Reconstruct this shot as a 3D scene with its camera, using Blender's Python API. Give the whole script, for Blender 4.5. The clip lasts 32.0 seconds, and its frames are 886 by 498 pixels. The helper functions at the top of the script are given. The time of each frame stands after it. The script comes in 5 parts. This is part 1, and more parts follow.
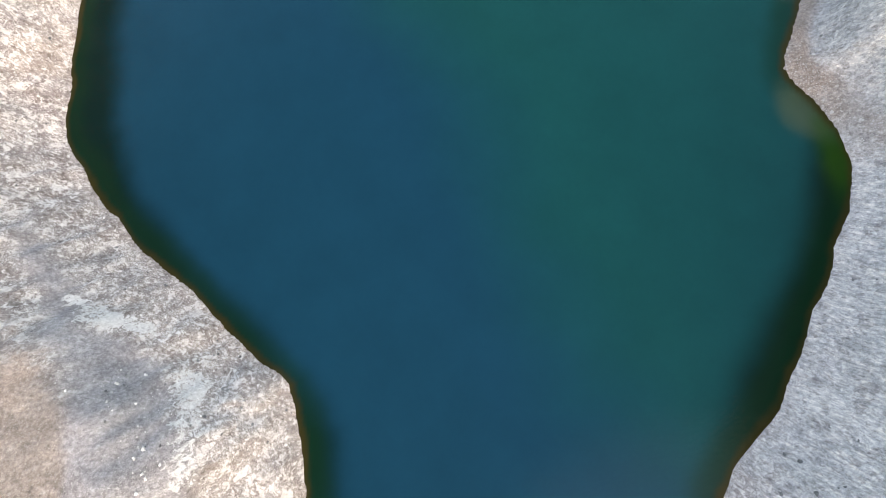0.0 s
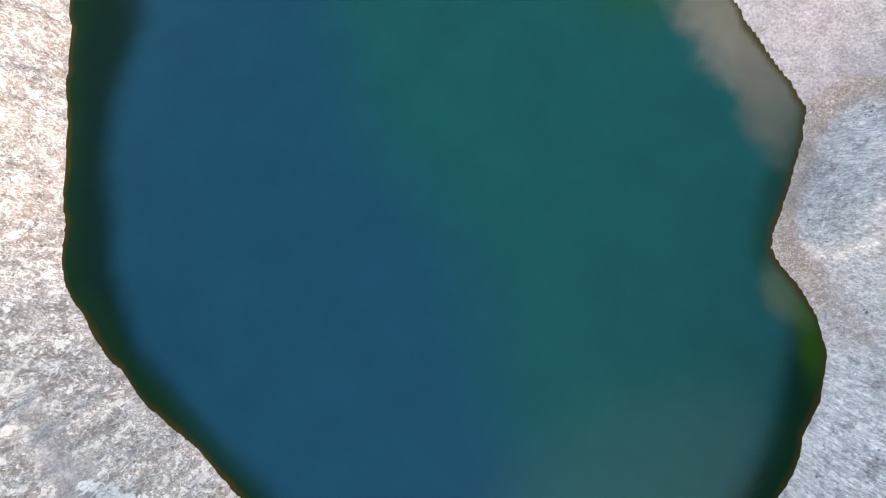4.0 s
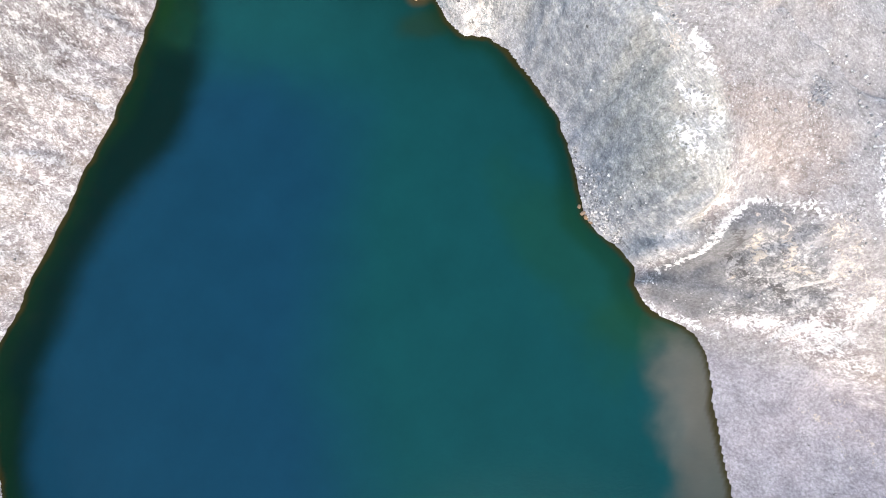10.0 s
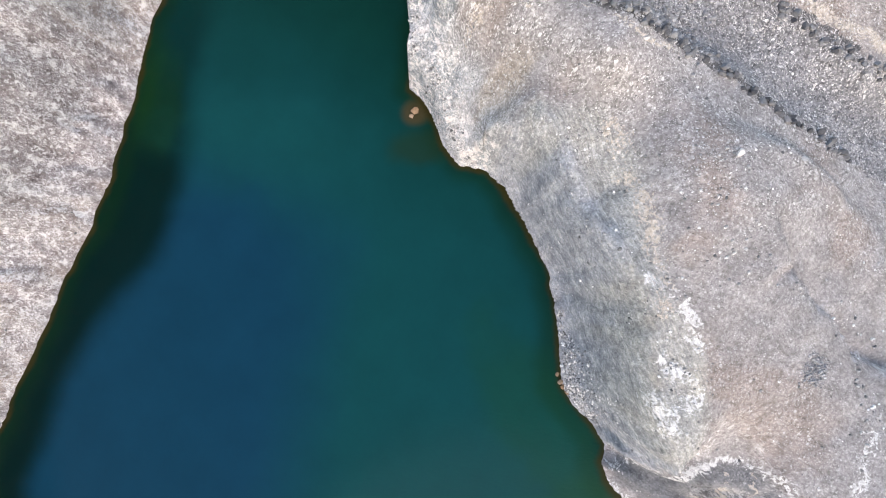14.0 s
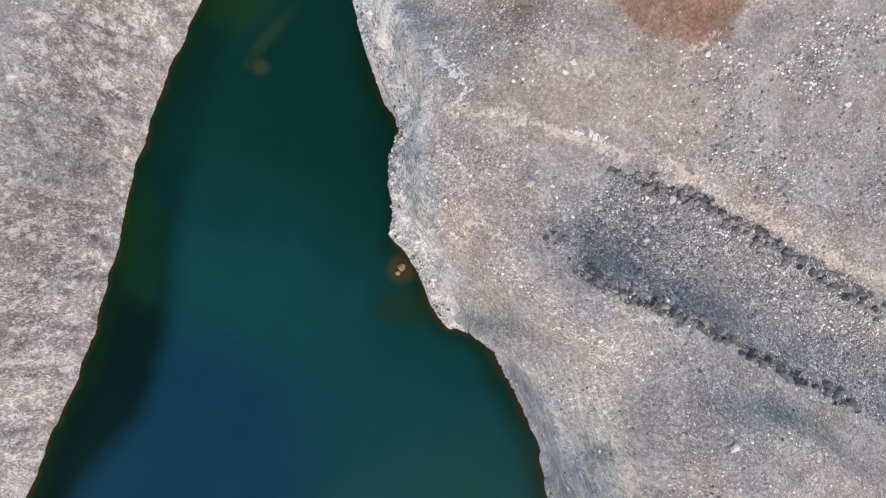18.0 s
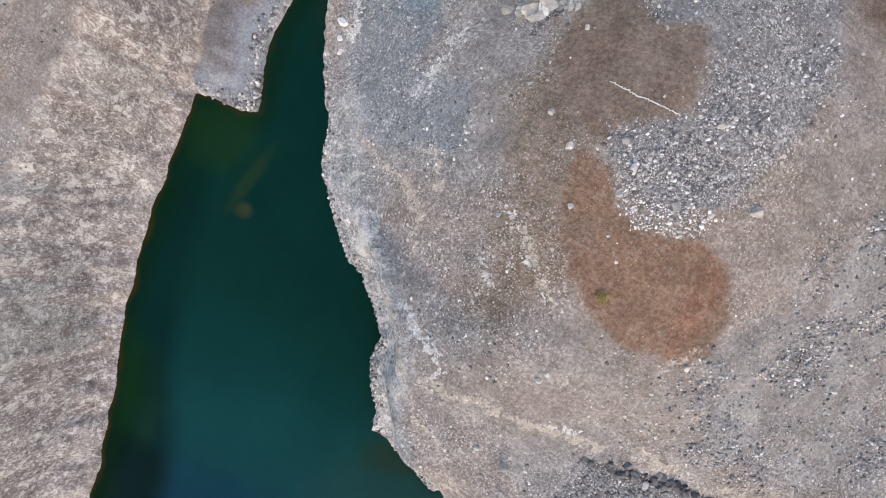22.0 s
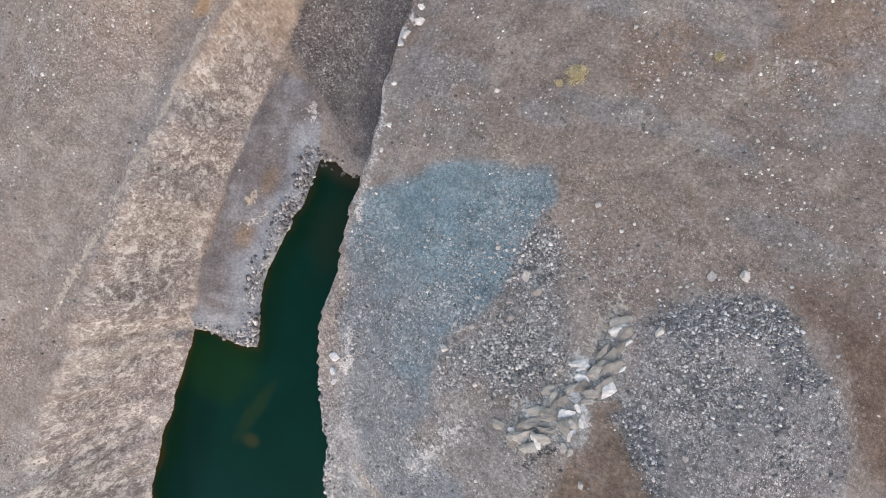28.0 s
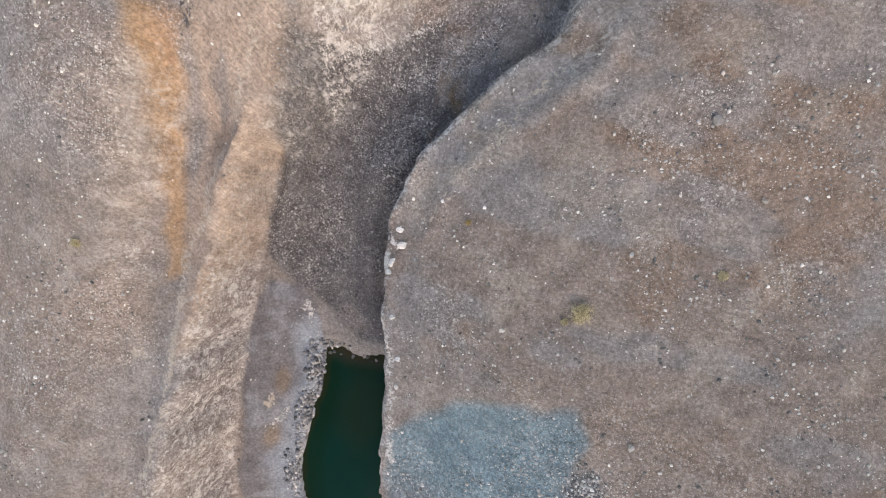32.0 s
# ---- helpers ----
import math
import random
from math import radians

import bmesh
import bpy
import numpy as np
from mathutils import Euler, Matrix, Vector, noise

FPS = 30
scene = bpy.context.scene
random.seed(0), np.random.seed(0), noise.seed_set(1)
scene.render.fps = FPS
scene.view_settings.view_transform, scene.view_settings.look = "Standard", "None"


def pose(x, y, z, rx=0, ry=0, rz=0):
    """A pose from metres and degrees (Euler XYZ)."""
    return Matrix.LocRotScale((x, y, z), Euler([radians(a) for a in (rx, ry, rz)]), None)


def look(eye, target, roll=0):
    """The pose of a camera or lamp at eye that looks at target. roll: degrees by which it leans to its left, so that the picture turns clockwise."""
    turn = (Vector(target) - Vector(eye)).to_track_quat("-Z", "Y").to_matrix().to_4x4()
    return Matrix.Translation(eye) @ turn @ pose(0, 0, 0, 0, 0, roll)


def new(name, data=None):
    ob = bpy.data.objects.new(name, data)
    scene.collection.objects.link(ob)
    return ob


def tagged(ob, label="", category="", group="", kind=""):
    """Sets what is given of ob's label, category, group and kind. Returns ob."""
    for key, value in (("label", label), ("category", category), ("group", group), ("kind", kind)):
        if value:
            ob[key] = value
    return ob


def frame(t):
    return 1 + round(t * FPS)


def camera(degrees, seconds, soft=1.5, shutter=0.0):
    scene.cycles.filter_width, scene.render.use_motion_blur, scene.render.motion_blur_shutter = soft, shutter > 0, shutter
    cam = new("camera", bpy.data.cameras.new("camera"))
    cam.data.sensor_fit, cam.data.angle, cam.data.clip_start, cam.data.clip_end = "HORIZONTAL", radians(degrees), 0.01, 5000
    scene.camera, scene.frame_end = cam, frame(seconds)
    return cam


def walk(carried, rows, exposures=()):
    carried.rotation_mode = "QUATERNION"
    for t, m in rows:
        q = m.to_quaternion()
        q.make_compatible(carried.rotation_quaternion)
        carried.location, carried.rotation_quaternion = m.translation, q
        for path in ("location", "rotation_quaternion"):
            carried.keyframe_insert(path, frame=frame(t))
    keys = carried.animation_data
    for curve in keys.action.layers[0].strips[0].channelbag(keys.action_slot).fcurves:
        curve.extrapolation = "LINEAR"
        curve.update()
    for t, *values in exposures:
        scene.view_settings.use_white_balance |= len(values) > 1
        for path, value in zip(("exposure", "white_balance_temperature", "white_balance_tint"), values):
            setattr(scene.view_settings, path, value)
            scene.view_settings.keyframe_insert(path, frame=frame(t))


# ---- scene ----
cam = camera(102.0, 32.0, 1.1)
# seconds, eye x y z, then the turn about x, y and z in degrees (zero looks straight down, picture top to the north)
PATH = [
    (0, 0.00, 0.00, 47.35, 11.43, 5.39, -1.17),
    (0.5, -0.12, 2.91, 48.12, 11.15, 5.21, -1.23),
    (1, 0.18, 6.21, 48.93, 10.52, 5.23, -1.21),
    (1.5, 0.50, 9.50, 49.72, 9.93, 5.24, -1.04),
    (2, 0.25, 12.63, 50.51, 9.67, 4.89, -0.97),
    (2.5, 0.80, 16.44, 51.26, 8.70, 4.98, -0.86),
    (3, 0.89, 20.21, 52.03, 7.88, 4.82, -0.94),
    (3.5, 1.06, 23.91, 52.64, 7.20, 4.70, -0.95),
    (5.5, 2.94, 36.91, 55.53, 7.04, 5.15, -1.17),
    (6, 3.70, 40.60, 55.96, 6.71, 5.30, -1.37),
    (6.5, 3.79, 44.77, 56.54, 5.99, 5.21, -1.59),
    (7, 4.19, 48.76, 57.04, 5.46, 5.23, -1.68),
    (7.5, 4.21, 53.06, 57.64, 4.61, 5.08, -1.53),
    (8, 4.58, 56.96, 57.97, 4.65, 4.77, 3.18),
    (8.5, 4.96, 59.72, 57.72, 6.99, 3.45, 18.04),
    (9, 4.06, 60.50, 58.26, 9.25, 2.36, 20.28),
    (9.5, 3.57, 62.50, 58.38, 10.55, 2.10, 20.52),
    (10, 3.09, 65.35, 58.89, 10.93, 1.98, 21.39),
    (10.5, 2.10, 68.99, 59.40, 10.49, 1.86, 21.83),
    (11, 1.42, 73.09, 60.04, 9.57, 1.90, 22.98),
    (11.5, 0.60, 77.31, 60.40, 8.69, 1.88, 24.29),
    (12, -0.66, 80.96, 60.89, 8.08, 1.71, 25.07),
    (12.5, -1.71, 84.86, 61.20, 7.17, 1.75, 26.62),
    (13, -2.89, 88.99, 61.49, 6.20, 2.04, 26.71),
    (13.5, -3.95, 93.00, 61.51, 5.54, 2.40, 26.79),
    (14, -5.39, 97.19, 61.44, 4.70, 2.73, 26.44),
    (14.5, -6.54, 101.10, 61.37, 4.26, 3.07, 26.90),
    (16.5, -11.01, 114.10, 61.44, 4.26, 3.66, 26.63),
    (17, -12.53, 117.97, 61.48, 3.62, 3.82, 26.46),
    (17.5, -14.03, 121.81, 61.34, 3.07, 4.00, 26.35),
    (18, -15.12, 124.84, 61.15, 3.63, 4.11, 26.68),
    (18.5, -16.57, 128.74, 61.21, 2.86, 4.27, 26.70),
    (19, -17.79, 132.44, 61.29, 2.53, 4.45, 26.85),
    (19.5, -19.31, 136.13, 61.45, 1.91, 4.44, 26.89),
    (20, -20.90, 140.16, 61.44, 0.91, 4.54, 26.85),
    (20.5, -22.43, 144.16, 61.27, 0.01, 4.72, 26.81),
    (21, -23.88, 147.90, 60.97, -0.48, 4.89, 26.86),
    (21.5, -25.44, 151.73, 60.90, -1.18, 4.96, 26.80),
    (22, -26.67, 155.33, 61.06, -1.54, 5.17, 26.85),
    (22.5, -28.16, 159.05, 60.85, -2.34, 5.37, 26.81),
    (23, -29.58, 162.28, 60.68, -2.50, 5.46, 27.00),
    (23.5, -31.25, 165.81, 60.46, -3.24, 5.48, 26.54),
    (24, -32.72, 169.13, 60.17, -3.72, 5.60, 25.37),
    (24.5, -34.42, 172.76, 59.85, -4.68, 5.63, 23.86),
    (25, -36.31, 176.50, 59.61, -5.68, 5.53, 23.34),
    (25.5, -38.02, 180.04, 59.33, -6.46, 5.36, 22.74),
    (27.5, -42.21, 190.76, 58.86, -3.38, 6.27, 23.86),
    (28, -43.63, 194.33, 58.54, -4.12, 6.36, 23.75),
    (28.5, -45.13, 197.69, 58.17, -4.63, 6.28, 23.67),
    (29, -46.59, 201.40, 57.86, -5.62, 6.34, 23.48),
    (29.5, -48.14, 205.13, 57.56, -6.67, 6.19, 22.23),
    (30, -49.86, 208.89, 57.22, -7.66, 5.99, 21.39),
    (30.5, -51.70, 212.63, 56.82, -8.42, 5.41, 19.46),
    (31, -52.76, 216.48, 55.96, -9.11, 5.25, 16.25),
    (31.5, -53.74, 219.70, 54.95, -9.02, 4.84, 13.53),
    (32, -54.56, 222.65, 54.39, -9.38, 4.36, 10.52),
]
EXPOSURES = [(0.0, 2.36, 9700, 12), (5.0, 2.52, 9000, 12), (9.0, 2.4, 8200, 12), (13.0, 2.05, 8200, 13), (19.0, 1.5, 8500, 14), (25.0, 1.41, 8700, 15), (32.0, 1.4, 9500, 16)]
walk(cam, [(t, pose(*p)) for t, *p in PATH], EXPOSURES)

# ------------------------------------------------------------------ light
SUN_HEIGHT, SUN_TURN = radians(37), radians(148)
world = bpy.data.worlds.new("sky")
scene.world = world
world.use_nodes = True
wn = world.node_tree
sky = wn.nodes.new("ShaderNodeTexSky")
sky.sky_type = "NISHITA"
sky.sun_disc = False
sky.sun_elevation, sky.sun_rotation = SUN_HEIGHT, SUN_TURN
sky.dust_density, sky.air_density, sky.ozone_density = 1.0, 1.0, 1.5
wn.links.new(sky.outputs[0], wn.nodes["Background"].inputs[0])
wn.nodes["Background"].inputs[1].default_value = 0.15
sun_data = bpy.data.lights.new("sun", "SUN")
sun_data.energy, sun_data.angle, sun_data.color = 0.55, radians(60), (1.0, 0.97, 0.94)
sun_way = Vector((math.sin(SUN_TURN) * math.cos(SUN_HEIGHT), math.cos(SUN_TURN) * math.cos(SUN_HEIGHT), math.sin(SUN_HEIGHT)))
new("sun", sun_data).matrix_world = look(sun_way * 300, (0, 0, 0))


# ------------------------------------------------------------------ noise on arrays
def hashed(ix, iy, seed):
    h = (ix.astype(np.int64) * 374761393 + iy.astype(np.int64) * 668265263 + seed * 1442695041) & 0xFFFFFFFF
    h = ((h ^ (h >> 13)) * 1274126177) & 0xFFFFFFFF
    return ((h ^ (h >> 16)) & 0xFFFF) / 65535.0


def soft_noise(x, y, seed):
    ix, iy = np.floor(x), np.floor(y)
    fx, fy = x - ix, y - iy
    fx, fy = fx * fx * (3 - 2 * fx), fy * fy * (3 - 2 * fy)
    a, b = hashed(ix, iy, seed), hashed(ix + 1, iy, seed)
    c, d = hashed(ix, iy + 1, seed), hashed(ix + 1, iy + 1, seed)
    return (a + (b - a) * fx) * (1 - fy) + (c + (d - c) * fx) * fy


def fbm(x, y, size, octaves, seed):
    """Layered noise, 0 to 1, whose largest bumps are size metres wide."""
    total, weight, amp = 0.0, 0.0, 1.0
    for k in range(octaves):
        s = 2.0 ** k / size
        total = total + amp * soft_noise(x * s + 17.3 * k, y * s - 9.1 * k, seed + k)
        weight, amp = weight + amp, amp * 0.5
    return total / weight


# ------------------------------------------------------------------ the lie of the land: lines of known height, and unseen upper walls added
WEST_SHORE = [(-19, -80), (-21, -40), (-21.9, -20.7), (-22.7, -16), (-23.3, -11.6), (-24.5, -8.2), (-27, -6), (-31, -3.3), (-34.7, 0.4), (-39.6, 4.4), (-42.4, 7), (-48.8, 11.5), (-54.6, 17.2), (-60.8, 24.4), (-64.8, 29.4), (-66, 34), (-66.6, 41), (-67.2, 48.6), (-67.5, 57), (-68.4, 64), (-69.6, 70.4), (-69.6, 76), (-70.3, 82.5), (-71.6, 88)]
WEST_SHORE += [(-73, 94.5), (-75, 101.5), (-77, 108), (-78.6, 113.5), (-79.9, 120), (-81.2, 127), (-82.1, 134.5), (-82.6, 143), (-83.1, 150), (-83.2, 156.1), (-80, 156.5), (-77.2, 156.7), (-73.8, 157), (-71, 158), (-72.3, 162.2), (-73.9, 167), (-74.8, 172), (-74.3, 176.5), (-73.2, 182), (-72.4, 186), (-73, 190.2), (-73, 193), (-70.6, 193.3), (-66.5, 192.5), (-63, 194)]
EAST_SHORE = [(22, -80), (24, -40), (26.6, -19.6), (28.1, -17.1), (31.4, -13.6), (34.6, -9.7), (37, -5.6), (39.5, -1), (41.6, 2.9), (43.6, 7.4), (46.2, 11.8), (47.3, 14.2), (48.3, 17.6), (48.3, 20.2), (47.7, 23.8), (46.5, 26.7), (44.7, 29), (43.6, 30.8), (42.8, 33.2), (43.6, 35.5), (45.4, 39), (47.3, 43.8), (49.2, 49.2), (50.2, 53.4), (49.1, 56.8), (46.8, 60.3), (45.2, 63.6), (43.8, 67), (42.4, 70.5), (41, 74.6), (39.6, 75.9), (35.8, 76.9), (32.4, 77.4), (29.8, 78.8), (28.1, 80.8), (27.2, 83.6)]
EAST_SHORE += [(23.8, 85.6), (20.2, 87.3), (17.3, 88.9), (15.5, 91.8), (12.8, 96.4), (10.3, 100.9), (7.9, 104.3), (5, 106.3), (2, 109.3), (-2.2, 112), (-5.8, 114.6), (-9.8, 115.6), (-13.4, 114.9), (-18.1, 116.8), (-20.8, 119.5), (-23.2, 121.5), (-25.5, 122.8), (-28.5, 123.7), (-29.4, 127.7), (-30.8, 130.2), (-32.2, 133.6), (-32.6, 137.1), (-34.7, 139.8), (-36.9, 141.6), (-38.2, 143.6), (-41, 144.5), (-44.4, 147.6), (-47.1, 151.3), (-49.4, 154.6), (-50.6, 158.7), (-52.6, 162.3), (-54.9, 166.1), (-57, 171.2), (-58.1, 176), (-59, 181.6), (-59.7, 187.1), (-60.6, 192)]
WEST_CREST = [(-36.2, -70.3, 13), (-35, -26.4, 14.2), (-41.1, -10.8, 15.1), (-56.5, 0.3, 13.8), (-68.7, 12.1, 13), (-78.4, 27.8, 13), (-81.8, 47, 14.4), (-80.5, 64.7, 17), (-80.9, 85.9, 17.6), (-82.7, 103.5, 18.4),
              (-88.9, 119.6, 16.8), (-92.9, 134.4, 16.3), (-90, 155.8, 16.7), (-89.8, 169.8, 17), (-89, 183, 15.9), (-88, 195.2, 14.3), (-86.3, 210.8, 11.6), (-82.3, 226.6, 13.3), (-80.6, 240.2, 15.5)]
# unseen upper wall, its height chosen to keep sky out of the lake's reflection
WEST_HIGH = [(-49.7, -70.2, 32), (-48.8, -31.1, 32), (-55.7, -18.1, 32), (-71.4, -4.8, 32), (-84.4, 10, 33), (-92.3, 26.7, 34), (-95.3, 49.9, 35), (-94.5, 68.7, 36.4), (-94.6, 87.1, 35.4), (-98.6, 103.2, 30.6), (-106.8, 116.9, 20.7)]
WEST_TOE = [(-81.8, 157, 1.6), (-84.3, 168.2, 1.9), (-84.6, 181.9, 1.9), (-83.7, 196.8, 1.8), (-83, 208.5, 1.7), (-82.3, 222.6, 3.3)]
WEST_FIELD = [(-139.5, 70.3, 26), (-127, 115.6, 18.9), (-106.8, 134.1, 16.5), (-104.3, 159, 17.4), (-100.2, 194.6, 15.2), (-98.2, 231.2, 18)]
LEDGE = [(-71.4, 160, 1), (-75.3, 168.7, 1.4), (-74.9, 180.8, 1.3), (-75.2, 192.3, 1)]
VALLEY = [(-66.6, 197.2, 0.5), (-75.1, 209, 0.9), (-75.5, 221.8, 1.5), (-67.3, 232.7, 2.5), (-55.2, 242.4, 4.2), (-41.6, 253.3, 7)]
EAST_TOP_SOUTH = [(40.1, -72, 14.8), (43.2, -24, 16.7), (51.4, -7.4, 17.2), (57.4, 6.9, 17.5), (59.5, 17.4, 14.7), (55.7, 27.9, 9.1), (52.3, 36.3, 8.4), (56, 43.7, 6.8), (68.8, 52.4, 4.4)]
# likewise added out of view, so the eastern water mirrors rock
EAST_HIGH = [(53.6, -72.7, 32.2), (56.5, -26.8, 34), (64.5, -8.7, 34.6), (70.2, 7.1, 34.2), (72.6, 22.5, 26), (78, 35.9, 16.4)]
FAN = [(44.3, 68.6, 0.4), (50.1, 58.6, 0.5), (57.1, 65.6, 0.9), (64.3, 72.5, 1.1), (72.6, 65.1, 2.6)]
RECESS = [(27.8, 80, 1.2), (34.6, 83.3, 5.7), (43.3, 87.2, 8.2)]
RECESS_RIM = [(26.2, 85.4, 8.2), (30.8, 89.3, 15.3), (39.5, 92.6, 15.6), (47.8, 94.6, 13.3), (53.3, 89.5, 7.7)]
EAST_CREST = [(25.1, 89.2, 19.5), (22, 94.5, 21.3), (18.2, 99.3, 21.9), (13.9, 104.9, 23.3), (8.4, 108.5, 22.2), (3.6, 111.4, 19.5), (-1.2, 117.5, 20.4), (-6.1, 120, 20.4), (-9.7, 117.6, 14.7)]
CLIFF_RIM = [(-13.6, 115.6, 4), (-17.5, 117.8, 6), (-20.2, 120.2, 8), (-22.7, 122.2, 10), (-25.2, 123.6, 11), (-27.8, 124.3, 11.5), (-28.6, 128, 12), (-30, 130.6, 13.5), (-31.3, 133.8, 14), (-31.8, 137.4, 14.5), (-34, 140.4, 14.5), (-36.2, 142.2, 14.5), (-37.7, 144.3, 14.5), (-40.5, 145.3, 15), (-43.7, 148.2, 15.5), (-46.4, 151.8, 16), (-48.6, 155, 16), (-49.8, 159, 16.5)]
CLIFF_RIM += [(-51.8, 162.7, 16.5), (-54.1, 166.5, 16.5), (-56.1, 171.5, 17), (-57.2, 176.2, 17), (-58.1, 181.7, 16.5), (-58.8, 187.2, 16), (-59.7, 192.2, 15.5), (-59.9, 196.8, 15), (-60.6, 201.6, 14.5), (-61.6, 205.5, 14), (-62.7, 210, 13), (-63.4, 214.4, 12), (-63.2, 218.9, 12), (-62.4, 222.4, 12), (-61, 225.7, 12), (-58, 229.4, 12.2), (-53, 235.1, 12.8), (-48.2, 239.8, 13.5)]
CLIFF_FOOT = [(-62, 196.5, 0.5), (-64.3, 206.9, 0.7), (-65.9, 215.8, 1.1), (-61.3, 228.2, 2), (-55.1, 236.5, 3.5), (-46.9, 244.9, 5.7)]
RAMP_SOUTH = [(-12.5, 132.6, 24.4), (-1.2, 128.4, 26.4), (6.2, 129.2, 23.8), (18.4, 129.1, 20.5), (28.8, 129.3, 17.9), (53.4, 132, 11.6)]
RAMP_NORTH = [(-13.7, 137.3, 24.7), (-3.2, 142.9, 24.1), (11.3, 143.3, 21.8), (24.6, 142.8, 19.6), (50.2, 145.3, 14.4)]
RAMP_BED = [(-11.3, 134.5, 24), (-0.1, 135.2, 22.2), (12.4, 136.1, 19.3), (25.6, 136, 17), (51.3, 138.7, 10)]
SHELF = [(-22.7, 132.4, 23.7), (-26.9, 141.5, 25.1), (-37.5, 153.3, 20.2), (-38, 161.3, 22.8), (-38.3, 172.4, 23.6), (-38.4, 193.1, 21), (-41.2, 212.1, 19.1), (-48.5, 220.1, 15.7), (-39.1, 238.5, 17.5)]
PLATEAU_SOUTH = [(34.5, 103, 18.9), (19.7, 107.1, 23), (12.9, 120, 25.4), (21.6, 123.5, 23.1), (37, 118.8, 17.8), (64.6, 103.4, 9.9)]
RIDGE = [(-19.8, 143.7, 26.4), (-16.3, 149.3, 28.6), (-17.8, 163.3, 31.1), (-20, 173.2, 32), (-12.8, 183.3, 29.6), (-21.3, 199.2, 23.9), (-29.3, 219.5, 17.8), (-27.8, 234.7, 16.1)]
PLATEAU_EAST = [(1.7, 147.8, 25.1), (-5.5, 161.5, 29.3), (-3.3, 174.7, 27.2), (-3.4, 195.7, 23), (-9.3, 221.7, 17)]
EAST_FIELD = [(15, 157, 20.7), (33.6, 166.1, 18), (41.6, 204.4, 16), (28.8, 244, 13), (98.4, 158, 12), (85.6, 54, 12.9)]
NORTH_FIELD = [(-88.3, 277.5, 15), (-64.6, 266.2, 13), (-28.3, 270.5, 15.3), (0.3, 265.7, 15)]


def spread(line, x, y):
    """Distance to a line, and the line's height at its nearest point."""
    best, high = np.full(x.shape, 1e18), np.zeros(x.shape)
    for p, q in zip(line, line[1:]):
        ax, ay, bx, by = p[0], p[1], q[0] - p[0], q[1] - p[1]
        u = np.clip(((x - ax) * bx + (y - ay) * by) / (bx * bx + by * by), 0, 1)
        d = (x - ax - u * bx) ** 2 + (y - ay - u * by) ** 2
        nearer = d < best
        best = np.where(nearer, d, best)
        if len(p) > 2:
            high = np.where(nearer, p[2] + u * (q[2] - p[2]), high)
    return np.sqrt(best), high


def inside(ring, x, y):
    hit = np.zeros(x.shape, bool)
    for (ax, ay), (bx, by) in zip(ring, ring[1:] + ring[:1]):
        if ay != by:
            hit ^= ((ay > y) != (by > y)) & (x < ax + (y - ay) * (bx - ax) / (by - ay))
    return hit


LAKE = WEST_SHORE + EAST_SHORE[::-1]
LINES = [WEST_CREST, WEST_HIGH, EAST_HIGH, WEST_TOE, WEST_FIELD, LEDGE, VALLEY, EAST_TOP_SOUTH, FAN, RECESS, RECESS_RIM, EAST_CREST, CLIFF_RIM, CLIFF_FOOT, RAMP_SOUTH,
         RAMP_NORTH, RAMP_BED, SHELF, PLATEAU_SOUTH, RIDGE, PLATEAU_EAST, EAST_FIELD, NORTH_FIELD]


# the upland behind the cliff's edge takes no height from the low ground at its foot
LOW = [WEST_CREST, WEST_HIGH, WEST_TOE, WEST_FIELD, LEDGE, VALLEY, FAN, RECESS, CLIFF_FOOT]
UPLAND = [(p[0], p[1]) for p in RECESS_RIM[::-1] + EAST_CREST + CLIFF_RIM] + [(-20, 420), (300, 420), (300, 99), (64, 99)]


def smooth(a, b, v):
    u = np.clip((v - a) / (b - a), 0, 1)
    return u * u * (3 - 2 * u)


def land(x, y):
    """Height of the bare ground, and the distance to the water's edge (minus inside the lake)."""
    wob = 0.85
    wx = x + wob * (fbm(x, y, 5.0, 4, 11) - 0.5) * 2
    wy = y + wob * (fbm(x, y, 5.0, 4, 23) - 0.5) * 2
    shore = np.minimum(spread(WEST_SHORE, wx, wy)[0], spread(EAST_SHORE, wx, wy)[0])
    wet = inside(LAKE, wx, wy)
    upland = inside(UPLAND, wx, wy)
    top, weight = np.zeros(x.shape), np.where(upland, 0.0, 1.0) / (shore ** 2 + 0.02) ** 1.5
    for line in LINES:
        d, h = spread(line, wx, wy)
        w = 1.0 / (d ** 2 + 0.05) ** 1.5
        if line in LOW:
            w = w * np.where(upland, 0.0, 1.0)
        top, weight = top + w * h, weight + w
    high = np.maximum(top / weight, 0.05 + 0.25 * np.minimum(shore, 2))
    from_west = spread(WEST_SHORE, wx, wy)[0] < spread(EAST_SHORE, wx, wy)[0]
    rise = np.where(from_west, np.interp(y, (128, 154, 156), (1.35, 1.2, 0.0)), np.interp(y, (12, 22, 28.5, 38, 75, 81, 87, 106, 111), (1.35, 0.8, 0.5, 0.12, 0.1, 0.7, 1.25, 1.2, 0.3)))
    cap = np.where(from_west, 15.0, np.interp(y, (20, 38, 77, 92), (14.0, 3.0, 6.0, 18.0)))
    high = np.maximum(high, np.minimum(rise * shore, cap) * smooth(70, 35, shore) * np.where(y < 112, 1.0, from_west * 1.0))
    deep = -0.15 - 0.55 * np.minimum(shore, 16)
    return np.where(wet, deep, high), np.where(wet, -shore, shore)


